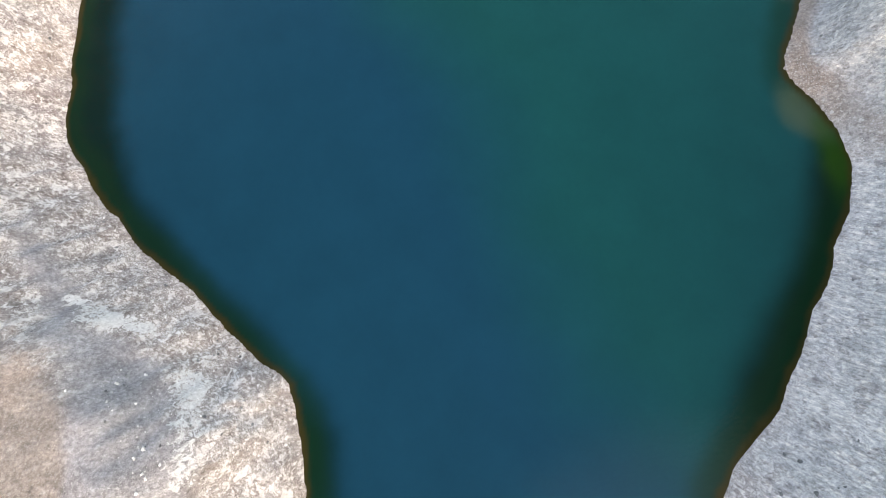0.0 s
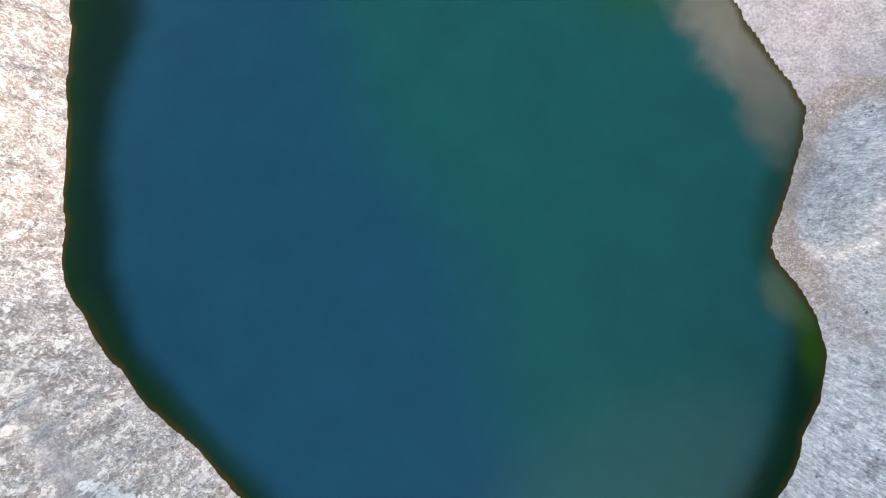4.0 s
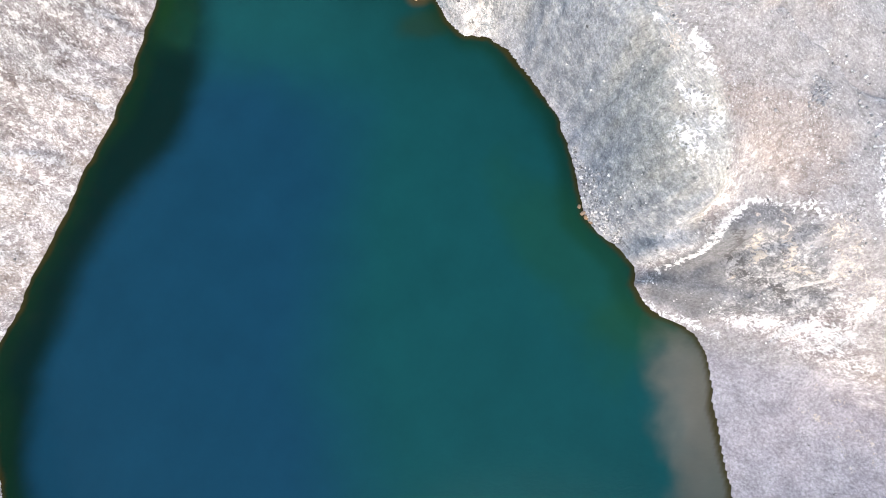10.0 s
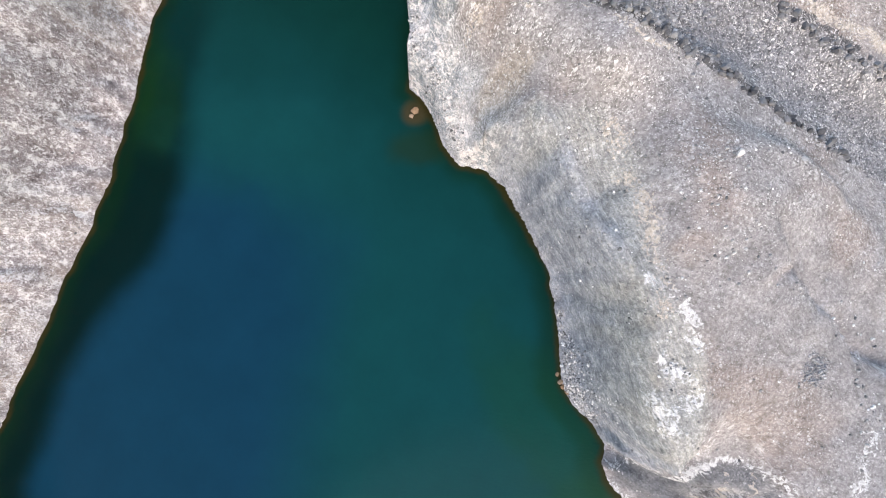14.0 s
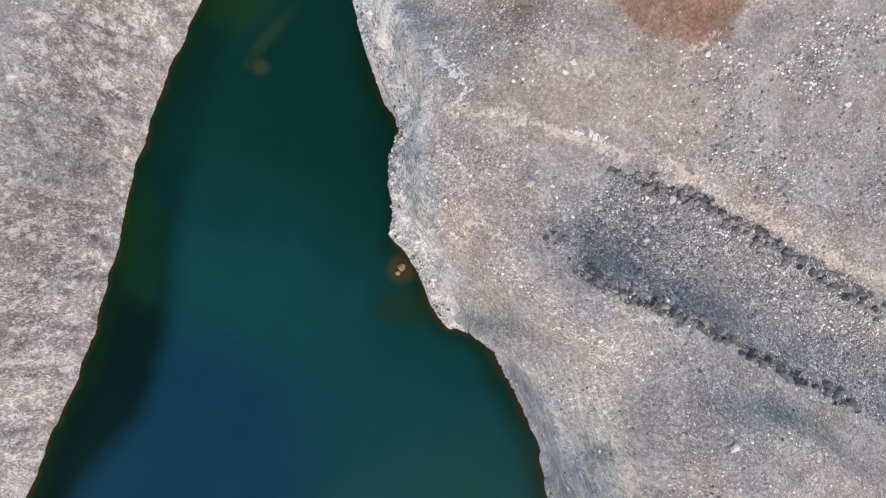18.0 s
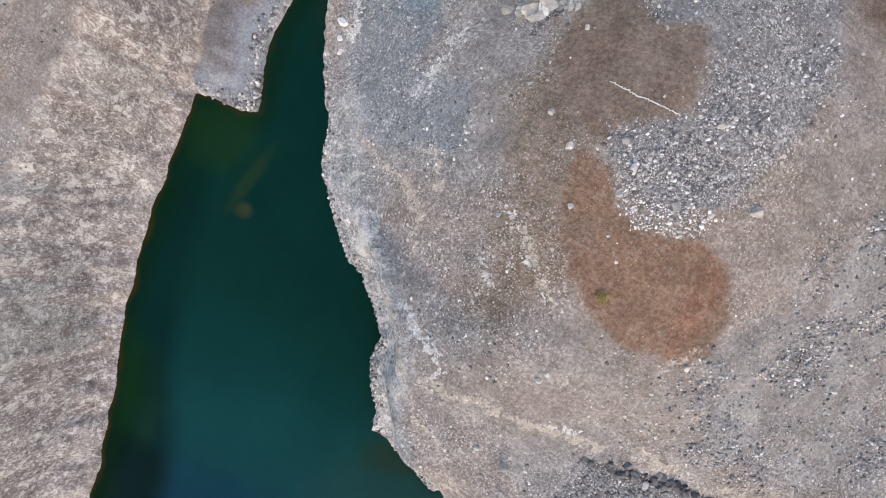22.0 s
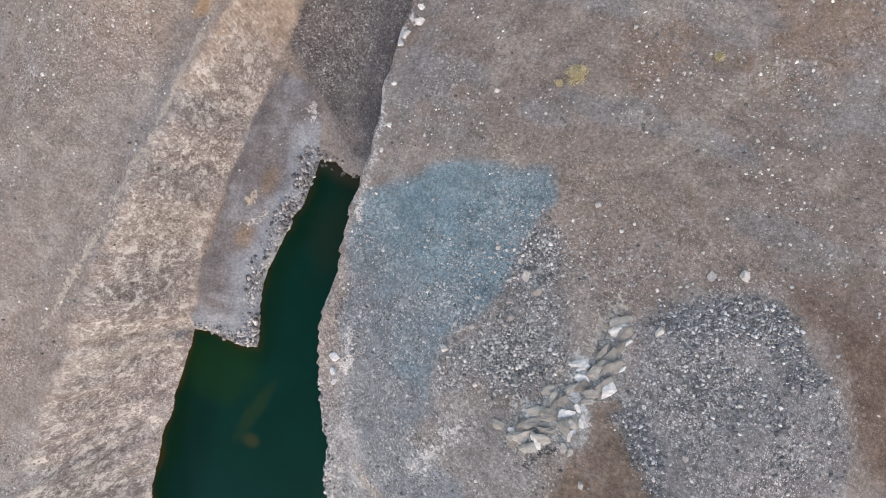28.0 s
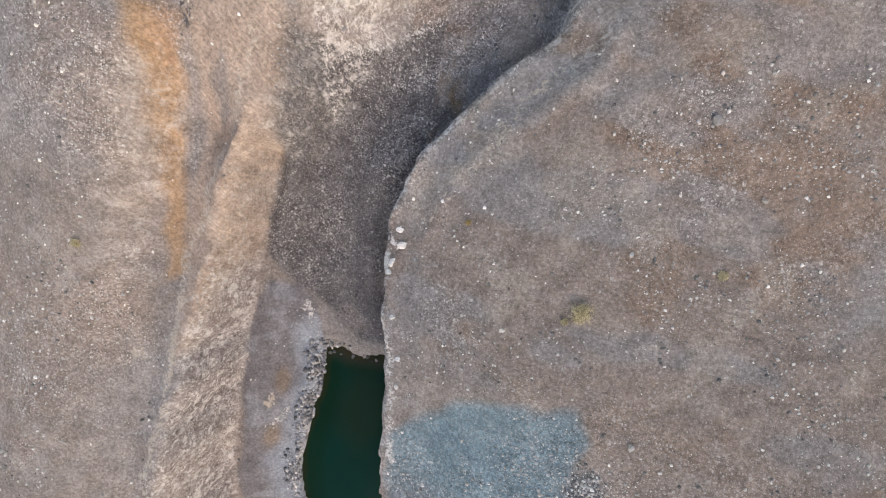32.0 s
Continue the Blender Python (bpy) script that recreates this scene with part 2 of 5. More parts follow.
def graded(a, b, step, far):
    inner = np.arange(a, b + step / 2, step)
    out, d, p = [], step, 0.0
    while p < far:
        d *= 1.5
        p += d
        out.append(p)
    out = np.array(out)
    return np.concatenate([a - out[::-1], inner, inner[-1] + out])


def grid_mesh(name, xs, ys, z, keep=None):
    nx, ny = len(xs), len(ys)
    co = np.empty((ny, nx, 3), np.float32)
    co[..., 0], co[..., 1], co[..., 2] = xs[None, :], ys[:, None], z
    i = np.arange(nx * ny).reshape(ny, nx)
    quads = np.stack([i[:-1, :-1], i[:-1, 1:], i[1:, 1:], i[1:, :-1]], -1).reshape(-1, 4)
    if keep is not None:
        k = keep[:-1, :-1] | keep[:-1, 1:] | keep[1:, 1:] | keep[1:, :-1]
        quads = quads[k.reshape(-1)]
    me = bpy.data.meshes.new(name)
    me.vertices.add(nx * ny)
    me.vertices.foreach_set("co", co.reshape(-1))
    me.loops.add(quads.size)
    me.loops.foreach_set("vertex_index", quads.reshape(-1).astype(np.int32))
    me.polygons.add(len(quads))
    me.polygons.foreach_set("loop_start", np.arange(0, quads.size, 4, dtype=np.int32))
    me.polygons.foreach_set("loop_total", np.full(len(quads), 4, np.int32))
    me.polygons.foreach_set("use_smooth", np.ones(len(quads), bool))
    me.update(calc_edges=True)
    return me


def colour_layer(me, name, rgb):
    layer = me.color_attributes.new(name, "FLOAT_COLOR", "POINT")
    data = np.ones((len(me.vertices), 4), np.float32)
    data[:, :3] = rgb.reshape(-1, 3)
    layer.data.foreach_set("color", data.reshape(-1))


XS, YS = graded(-150, 95, 0.5, 2500), graded(-70, 272, 0.5, 2500)
GX, GY = np.meshgrid(XS, YS)
BARE, SHORE = land(GX, GY)

# ------------------------------------------------------------------ ground colours by zone
BLUE_SCREE = [(-58.3, 192.2), (-54.5, 195.7), (-49.7, 199.1), (-44, 201.4), (-39.7, 202.4), (-38.2, 199.8), (-39.1, 197.5), (-39, 193), (-38.6, 189.4), (-40.1, 185.5), (-41.8, 182.2), (-42, 178.3), (-40.6, 174), (-42.8, 169.9), (-47, 165), (-49.8, 165.8), (-52, 171.3), (-55, 177.6), (-56.6, 184.6), (-57.8, 189.4)]
BROWN_NORTH = [(-28.3, 183.2), (-25.8, 184.8), (-25.6, 183), (-23.5, 181.5), (-20.8, 179), (-17.4, 180.5), (-16.9, 178.2), (-16, 173.7), (-16.3, 172), (-20.6, 169.5), (-20.5, 167.6), (-22.1, 167.9), (-25.9, 170.9), (-28.1, 174.6), (-28.4, 178), (-27.3, 179.6)]
BROWN_SOUTH = [(-21.8, 166.6), (-19.5, 165.7), (-17.4, 162.8), (-14.4, 162.2), (-9.4, 163.8), (-6.6, 162.5), (-4.3, 159.2), (-3.4, 154.9), (-5.8, 153.5), (-10.3, 152.3), (-16, 154.4), (-18.7, 156.4), (-21, 160.5), (-21.7, 162.7)]
RUST = [(-15.7, 201.6), (-7.8, 206.2), (4.6, 200), (2, 188), (-4, 189), (-8, 194.5), (-10.4, 197.2), (-14.8, 198.7)]
RAMP = [(-7, 141), (-0.5, 141.1), (4.7, 141.5), (10.2, 142.1), (15.9, 142), (24.5, 141.6), (54.7, 142.8), (53.4, 132), (28.3, 130.1), (21.9, 130.7), (15.2, 130.7), (9.4, 130.5), (3.8, 130.1), (-1.5, 129.5), (-5.8, 129.6), (-6.9, 135.1)]
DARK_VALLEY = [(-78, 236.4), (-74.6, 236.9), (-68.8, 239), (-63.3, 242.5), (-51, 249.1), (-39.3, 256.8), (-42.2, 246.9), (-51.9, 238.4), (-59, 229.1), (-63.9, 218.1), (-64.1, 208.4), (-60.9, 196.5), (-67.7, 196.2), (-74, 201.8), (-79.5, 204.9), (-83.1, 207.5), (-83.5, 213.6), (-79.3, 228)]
TAN_RIDGE = [(-88, 245), (-78, 245), (-78, 236), (-79.2, 230.2), (-82.3, 221.9), (-84.2, 210.2), (-85.2, 205.6), (-86, 200.2), (-87.5, 195), (-88.9, 200.1), (-88.9, 206.6), (-89.8, 215.3), (-89, 222.7), (-88, 229.2), (-88.4, 236)]
ORANGE_STRIP = [(-94.5, 236), (-91.4, 235.3), (-90.2, 233.3), (-90, 231.2), (-90.8, 225), (-90.6, 216.3), (-88.9, 206), (-91.5, 205), (-92.6, 216.1), (-92.4, 224.7), (-92.4, 230.5)]
GREY_LEDGE = [(-83.5, 157), (-71, 158), (-73.5, 167), (-74, 173), (-73, 181), (-72.3, 188), (-73.5, 195.7), (-75, 201), (-78, 204), (-82.3, 203.5), (-84.1, 199.1), (-84.8, 192), (-84.8, 183), (-84.3, 173), (-83.6, 165)]
PALE_FAN = [(39.8, 74.1), (52.8, 77.5), (68.4, 77.6), (78.7, 64.4), (75, 50), (55.4, 57.5), (48.4, 52.7), (44.1, 62.1)]
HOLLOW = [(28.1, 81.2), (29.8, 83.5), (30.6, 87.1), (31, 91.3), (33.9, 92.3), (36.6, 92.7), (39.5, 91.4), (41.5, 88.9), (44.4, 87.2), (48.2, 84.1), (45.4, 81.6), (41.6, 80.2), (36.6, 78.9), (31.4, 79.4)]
PALE_WALL = [(-9.2, 116.8), (-7.1, 120.4), (0.7, 121.4), (5.8, 118.6), (9.8, 112.6), (15.6, 105.8), (21.2, 101.4), (23.5, 98), (25.6, 92.9), (29.6, 86.7), (26.1, 83.3), (18, 87.5), (13.3, 95.5), (8, 103.4), (-0.1, 110.3)]
GRAVEL_RING = [(-27.6, 191.6), (-25.3, 193.9), (-21.1, 196.7), (-16.6, 198), (-14.5, 196.9), (-11.4, 194.1), (-7.4, 190.1), (-5, 184), (-5.7, 180.6), (-5.9, 174.9), (-7.7, 170.1), (-8.4, 166.9), (-12.8, 164.1), (-16.9, 164.5), (-19.3, 166.3), (-20.8, 168.9), (-17.9, 170.7), (-15, 172.5), (-15.6, 177), (-16.5, 181), (-20.5, 179.6), (-24.2, 181.4), (-25.6, 183.5), (-25.4, 185), (-26.3, 188.8)]
RUBBLE_STRIP = [(-38.1, 196.6), (-35.1, 195.4), (-33, 190.7), (-30.5, 186.2), (-32.2, 183.1), (-35.7, 180), (-38, 180.8), (-40, 176.8), (-41.5, 176.6), (-41.9, 180.9), (-40.7, 184), (-39.3, 186.5), (-37.6, 188.5), (-38.8, 192.5)]
OUTCROP = [(-29.3, 191), (-27.8, 191.5), (-26.6, 188.7), (-26.2, 186.6), (-25.7, 185), (-28.2, 183.4), (-27.1, 179.6), (-28.7, 178.7), (-30.7, 177.8), (-32.8, 175.4), (-33.4, 177.5), (-32.6, 179.8), (-30.9, 183.2), (-30.1, 185.2), (-28.4, 187.5), (-29.1, 189.6)]
BLUE_SOUTH = [(-51, 173.9), (-44.5, 174.3), (-39.6, 172.8), (-41.4, 168.3), (-34.6, 168.1), (-31.1, 162.5), (-33.2, 159.8), (-39, 160.4), (-45.3, 161.6), (-49, 164.4)]
BLUE_LEDGE = [(-32, 137), (-31.8, 133.9), (-31, 130.5), (-29.5, 126.2), (-26.2, 124.4), (-23.3, 124.5), (-20.8, 127.5), (-21, 130.1), (-24.4, 132.8), (-28.1, 137)]
BROWN_MIDDLE = [(-31, 169.3), (-29, 177.2), (-25.6, 172.5), (-21.2, 166.7), (-20, 160.7), (-18.2, 155.3), (-22.4, 147), (-26.3, 147.5), (-24.5, 154.3), (-28.2, 162.4)]
TAN_HEADLAND = [(-18, 121.8), (-12.7, 125), (-8.4, 124.9), (-8.6, 121.2), (-9.7, 117.7), (-14.5, 118)]
BLUE_EAST = [(-18.5, 214.8), (-12.7, 226.8), (-1.4, 225), (-3.5, 214.2), (-8.5, 215.6)]
RED_EARTH = [(-8.1, 162.8), (-5.4, 160.8), (-4.3, 154.1), (-7.1, 153.4), (-7.8, 158.4)]
GREY_LENS = [(-84.4, 233.6), (-84.5, 226.8), (-86.3, 224), (-87.1, 229.4)]
NORTH_BANK = [(-72.8, 251.4), (-74.3, 238.8), (-68.8, 241), (-63.9, 244.9), (-57.9, 251.1)]
RUST_PATCH = [(-58.7, 236.6), (-56.9, 234.9), (-57.9, 231.8), (-59.8, 234.1)]
RIM_BENCH = [(-46.3, 241.9), (-52.8, 236.9), (-58.1, 230.2), (-61.2, 226), (-63, 221.3), (-62.9, 215.5), (-59.5, 215.3), (-57.1, 221.3), (-53.5, 225.7), (-48.9, 233), (-44.7, 238.4)]
LEDGE_PALE = [(-77.6, 171.6), (-76.5, 178.2), (-74.9, 190), (-73, 188.8), (-73.4, 181), (-74.4, 172.7), (-74, 166), (-76, 165)]
ORANGE_BLOTS = [(-91.5, 235.6), (-89.1, 235.1), (-91.1, 229.6), (-92.9, 232.9)]
SPIT = [(-72.1, 199.9), (-70.3, 202.3), (-66.9, 199.2), (-66.6, 197.1), (-70.2, 197.2)]
GRAVEL_EAST = [(-1.7, 161.1), (4.6, 172.5), (15.5, 178.9), (28.9, 166.8), (23.5, 148.2), (11.8, 146.9), (0.5, 146.4), (-3.1, 151.4)]
GREY_TRACK = [(-60.7, 15.6), (-54.7, 7.2), (-47.2, 0), (-41.1, -6.7), (-37.3, -13.8), (-40, -51.5), (-30.4, -51.6), (-30.3, -16.4), (-30.6, -13.1), (-32.8, -9.3), (-37.6, -4.6), (-44.2, 0.2), (-50.9, 5.6), (-58.5, 13.6)]


def zone(ring, edge=1.2, ragged=2.0, seed=5):
    """1 within a ring, 0 outside it, with a ragged, soft edge."""
    out = np.zeros(GX.shape)
    xs0, xs1 = min(p[0] for p in ring) - 8, max(p[0] for p in ring) + 8
    ys0, ys1 = min(p[1] for p in ring) - 8, max(p[1] for p in ring) + 8
    cols = slice(*np.searchsorted(XS, (xs0, xs1)))
    rows_ = slice(*np.searchsorted(YS, (ys0, ys1)))
    x, y = GX[rows_, cols], GY[rows_, cols]
    wx, wy = x + ragged * 2 * (fbm(x, y, 6, 5, seed) - 0.5), y + ragged * 2 * (fbm(x, y, 6, 5, seed + 40) - 0.5)
    d = spread([(*p,) for p in ring + ring[:1]], wx, wy)[0]
    d = np.where(inside(ring, wx, wy), d, -d)
    out[rows_, cols] = smooth(-edge, edge, d)
    return out


# even out the ground between the lines, but leave the cliffs sharp
def blur(a, cells):
    for axis in (0, 1):
        for _ in range(2):
            pad = [(0, 0), (0, 0)]
            pad[axis] = (cells + 1, cells)
            c = np.cumsum(np.pad(a, pad, mode="edge"), axis=axis)
            n = a.shape[axis]
            a = (np.take(c, range(2 * cells + 1, 2 * cells + 1 + n), axis) - np.take(c, range(0, n), axis)) / (2 * cells + 1)
    return a


gy_, gx_ = np.gradient(BARE, YS, XS)
sharp = blur(smooth(0.03, 0.2, blur(smooth(0.7, 1.2, np.hypot(gx_, gy_)), 4)), 5)
even = (1 - sharp) * smooth(2, 8, SHORE)
BARE = BARE + (blur(BARE, 7) - BARE) * even

wide = smooth(4, 9, spread(CLIFF_RIM, GX, GY)[0]) * smooth(5, 9, spread(RAMP_NORTH, GX, GY)[0]) * inside(UPLAND, GX, GY) * smooth(147, 154, GY)
for cells in (14, 9):
    BARE = BARE + (blur(BARE, cells) - BARE) * wide

far_east = smooth(60, 68, GX) * smooth(79, 87, GY) * smooth(128, 117, GY)
for _ in range(3):
    BARE = BARE + (blur(BARE, 16) - BARE) * far_east

# relief: rough rock on the steep walls, ripples and pits elsewhere
gy_, gx_ = np.gradient(BARE, YS, XS)
rim_x = np.interp(GY, [p[1] for p in CLIFF_RIM], [p[0] for p in CLIFF_RIM])
PLATEAU = smooth(3, 8, GX - rim_x) * np.where(GY > 115, 1.0, 0.0)
STEEP = np.clip(blur(smooth(0.6, 1.2, np.hypot(gx_, gy_)), 1), 0, 1) * (1 - PLATEAU)
DRY = smooth(0.0, 1.5, SHORE)
warp = fbm(GX, GY, 9, 3, 31) * 8
crag = np.abs(fbm(GX * 1.0 + warp, GY * 0.45, 2.6, 5, 61) - 0.5) * 2
HEIGHT = BARE + DRY * (STEEP * (crag - 0.4) * 2.2 + (fbm(GX, GY, 7, 5, 71) - 0.5) * 0.8 + (fbm(GX, GY, 1.2, 2, 81) - 0.5) * 0.22)
HEIGHT = np.where(SHORE > 0, np.maximum(HEIGHT, 0.04 + 0.1 * np.minimum(SHORE, 2)), BARE)

RGB = np.empty(GX.shape + (3,))
RGB[:] = (0.255, 0.215, 0.19)


def paint(mask, colour, amount=1.0):
    global RGB
    RGB = RGB + (np.array(colour) - RGB) * (mask * amount)[..., None]


broad, patch, small = fbm(GX, GY, 40, 4, 101), fbm(GX, GY, 11, 5, 111), fbm(GX, GY, 4, 4, 121)
paint(smooth(0.45, 0.62, broad), (0.245, 0.232, 0.228), 0.8)
paint(smooth(0.52, 0.66, patch), (0.26, 0.195, 0.16), 0.5)
paint(smooth(0.55, 0.7, small), (0.31, 0.285, 0.265), 0.4)
RIM = smooth(8, 3, spread(CLIFF_RIM, GX, GY)[0] + 3 * (patch - 0.5))
paint(STEEP, (0.235, 0.196, 0.19), 0.9)
paint(STEEP * smooth(0.53, 0.63, patch), (0.33, 0.27, 0.23), 0.6)
paint(STEEP * smooth(0.57, 0.66, small), (0.33, 0.305, 0.29), 0.5)
paint(RIM * smooth(172, 156, GY), (0.20, 0.232, 0.248), 0.9)
paint(STEEP * smooth(200, 212, GY) * (GX < -75), (0.33, 0.275, 0.24), 0.8)
paint(smooth(195, 207, GY) * (GX > -66), (0.225, 0.178, 0.152), 0.8)
paint(STEEP * (GX < 0) * smooth(40, 15, GY), (0.27, 0.24, 0.22), 0.6)
paint(STEEP * smooth(20, 35, GX) * smooth(70, 55, GY), (0.47, 0.452, 0.45), 0.88)
Z = {}


def lay(name, ring, edge, ragged, colour, amount):
    """One kind of ground inside a ring, kept by name."""
    Z[name] = zone(ring, edge, ragged, 5 + len(Z))
    paint(Z[name], colour, amount)


lay("fan", PALE_FAN, 1.2, 2.0, (0.29, 0.265, 0.275), 0.85)
lay("wall", PALE_WALL, 1.0, 1.0, (0.30, 0.292, 0.268), 0.92)
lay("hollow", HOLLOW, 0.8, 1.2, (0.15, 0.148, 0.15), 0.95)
lay("track", GREY_TRACK, 0.8, 1.5, (0.28, 0.265, 0.27), 0.95)
lay("middle", BROWN_MIDDLE, 2.0, 3.0, (0.20, 0.145, 0.105), 0.85)
lay("blue", BLUE_SCREE, 1.0, 1.5, (0.155, 0.225, 0.262), 0.97)
lay("blue_south", BLUE_SOUTH, 1.2, 2.5, (0.19, 0.215, 0.238), 0.85)
lay("ledge_blue", BLUE_LEDGE, 0.8, 1.0, (0.175, 0.2, 0.215), 0.9)
lay("headland", TAN_HEADLAND, 1.0, 1.5, (0.34, 0.29, 0.235), 0.6)
lay("ring", GRAVEL_RING, 0.8, 1.8, (0.225, 0.222, 0.228), 0.8)
lay("strip", RUBBLE_STRIP, 1.0, 1.5, (0.20, 0.21, 0.215), 0.7)
lay("brown_n", BROWN_NORTH, 0.4, 1.2, (0.195, 0.14, 0.108), 0.92)
lay("brown_s", BROWN_SOUTH, 0.4, 1.2, (0.20, 0.118, 0.078), 0.95)
lay("rust", RUST, 1.5, 3.0, (0.155, 0.095, 0.07), 0.85)
lay("outcrop", OUTCROP, 0.4, 0.8, (0.255, 0.255, 0.238), 0.9)
lay("ramp", RAMP, 0.6, 0.9, (0.16, 0.16, 0.165), 0.9)
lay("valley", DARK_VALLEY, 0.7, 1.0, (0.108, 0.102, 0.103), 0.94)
lay("tan", TAN_RIDGE, 1.0, 1.5, (0.40, 0.305, 0.245), 0.85)
lay("orange", ORANGE_STRIP, 0.8, 1.5, (0.40, 0.255, 0.155), 0.9)
lay("blue_east", BLUE_EAST, 2.5, 3.0, (0.20, 0.215, 0.225), 0.6)
lay("red", RED_EARTH, 0.6, 1.0, (0.21, 0.105, 0.068), 0.8)
lay("lens", GREY_LENS, 0.6, 1.0, (0.24, 0.215, 0.205), 0.8)
lay("bank", NORTH_BANK, 0.7, 1.0, (0.36, 0.315, 0.275), 0.85)
lay("patch", RUST_PATCH, 0.5, 0.6, (0.17, 0.11, 0.055), 0.9)
lay("blots", ORANGE_BLOTS, 1.0, 1.5, (0.36, 0.22, 0.14), 0.7)
lay("spit", SPIT, 0.5, 0.5, (0.19, 0.165, 0.155), 0.8)
lay("gravel_east", GRAVEL_EAST, 2.0, 3.0, (0.22, 0.212, 0.212), 0.65)
lay("ledge", GREY_LEDGE, 0.6, 0.8, (0.17, 0.163, 0.172), 0.95)
lay("ledge_pale", LEDGE_PALE, 0.8, 1.6, (0.27, 0.30, 0.345), 0.85)
lay("bench", RIM_BENCH, 0.4, 0.5, (0.215, 0.195, 0.185), 0.8)
Z["any_brown"] = np.maximum.reduce([Z["brown_n"], Z["brown_s"], Z["rust"] * 0.7])
# blotches inside the zones
paint(Z["ledge"] * smooth(0.53, 0.64, small), (0.25, 0.26, 0.28), 0.7)
paint(Z["ledge"] * smooth(6.5, 3.0, SHORE + 5 * (patch - 0.5)), (0.30, 0.335, 0.375), 0.8)
for x, y in ((-78.9, 186.5), (-79.6, 176)):
    paint(Z["ledge"] * smooth(2.2, 0.6, np.hypot((GX - x) * 1.4, (GY - y) * 0.7) + 2.2 * (small - 0.5)), (0.24, 0.175, 0.125), 0.7)
paint(Z["wall"] * smooth(4.5, 2.0, SHORE + 5 * (small - 0.5)), (0.235, 0.25, 0.278), 0.8)
paint(Z["wall"] * smooth(0.52, 0.64, patch) * smooth(6, 10, SHORE), (0.36, 0.335, 0.285), 0.6)
paint(RIM * smooth(178, 168, GY) * smooth(0.5, 0.6, small), (0.36, 0.365, 0.37), 0.7)
paint(Z["gravel_east"] * smooth(0.5, 0.6, fbm(GX + 0.5 * GY, 0.35 * (GY - 0.5 * GX), 2.6, 4, 131)), (0.33, 0.32, 0.315), 0.5)
north = smooth(196, 208, GY) * (GX > -62)
paint(north * smooth(0.5, 0.6, patch), (0.225, 0.155, 0.115), 0.65)
paint(north * smooth(0.52, 0.62, fbm(GX + 0.4 * GY, 2.2 * GY, 14, 4, 141)), (0.225, 0.222, 0.225), 0.6)
paint(north * smooth(0.56, 0.64, small), (0.31, 0.265, 0.225), 0.5)
paint(Z["blue"] * smooth(0.54, 0.68, patch) * smooth(192, 184, GY), (0.20, 0.2, 0.205), 0.6)
paint(Z["blue"] * smooth(180, 190, GY), (0.15, 0.235, 0.268), 0.8)
paint(Z["fan"] * smooth(0.5, 0.62, small), (0.30, 0.28, 0.285), 0.6)
paint(Z["any_brown"] * smooth(0.5, 0.66, small), (0.20, 0.135, 0.10), 0.6)


def vein(line, width, which, amount=0.9):
    """A ragged band along a line, of white rock, cream rock or a dark tone."""
    seed = 401 + int(abs(line[0][0]) * 3)
    x0, x1 = min(p[0] for p in line) - 6, max(p[0] for p in line) + 6
    y0, y1 = min(p[1] for p in line) - 6, max(p[1] for p in line) + 6
    cols, rows_ = slice(*np.searchsorted(XS, (x0, x1))), slice(*np.searchsorted(YS, (y0, y1)))
    x, y = GX[rows_, cols], GY[rows_, cols]
    d = spread(line, x + 2.0 * (fbm(x, y, 3, 4, seed) - 0.5), y + 2.0 * (fbm(x, y, 3, 4, seed + 9) - 0.5))[0]
    m_ = smooth(width * 1.5, width * 0.2, d) * (0.55 + 0.9 * (fbm(x, y, 3.5, 3, seed + 20) - 0.25)) * amount
    MARKS[rows_, cols, which] = np.maximum(MARKS[rows_, cols, which], np.clip(m_, 0, 1))


WHITE, CREAM, DARK = 0, 1, 2
MARKS = np.zeros(GX.shape + (3,))
# pale wall, hollow and the wall's top
vein([(12.7, 106.5), (16.8, 105), (20, 102.1)], 0.9, WHITE, 0.9)
vein([(17.9, 99), (22.2, 98), (22.1, 92.4), (19.7, 94.6)], 1.1, WHITE, 0.7)
vein([(2.5, 120.3), (9.7, 111.9), (15.2, 104.2)], 1.4, CREAM, 0.7)
vein([(28.2, 81.3), (30.6, 85.2), (30.3, 88.9), (31.4, 91.6), (34.2, 92.8), (36.9, 93), (39.8, 91.7)], 0.7, WHITE, 1.0)
vein([(25.9, 80.5), (29, 78.6), (35.2, 77.6), (40.9, 78.1)], 0.7, WHITE, 0.75)
vein([(41.6, 80.4), (46.2, 80.4), (47.9, 82.4), (51.5, 81.4)], 1.2, WHITE, 0.8)
vein([(49.8, 85.3), (50.2, 83.8)], 1.0, WHITE, 1.1)
vein([(49.7, 81.1), (56, 78.5)], 1.0, WHITE, 0.6)
vein([(33.1, 90.1), (36.7, 87.2), (37.2, 84.6)], 0.5, CREAM, 0.9)
vein([(35.6, 91.8), (38.9, 87.2), (42, 86.3)], 0.5, CREAM, 0.9)
vein([(31.3, 87.7), (37, 85.4), (44.2, 83.7)], 0.6, DARK, 0.9)
vein([(42.6, 101.3), (43.3, 97.2), (45.5, 93.3)], 1.2, WHITE, 0.75)
vein([(53.8, 75.1), (58.8, 74.2), (63.6, 70.4), (65.6, 62.7)], 0.4, CREAM, 0.7)
vein([(50, 68.4), (56.1, 67.7), (59.9, 63.7), (61.7, 55.4)], 0.4, DARK, 0.35)
vein([(54.2, 71.8), (58.9, 70.6), (62.3, 65.7)], 0.5, CREAM, 0.6)
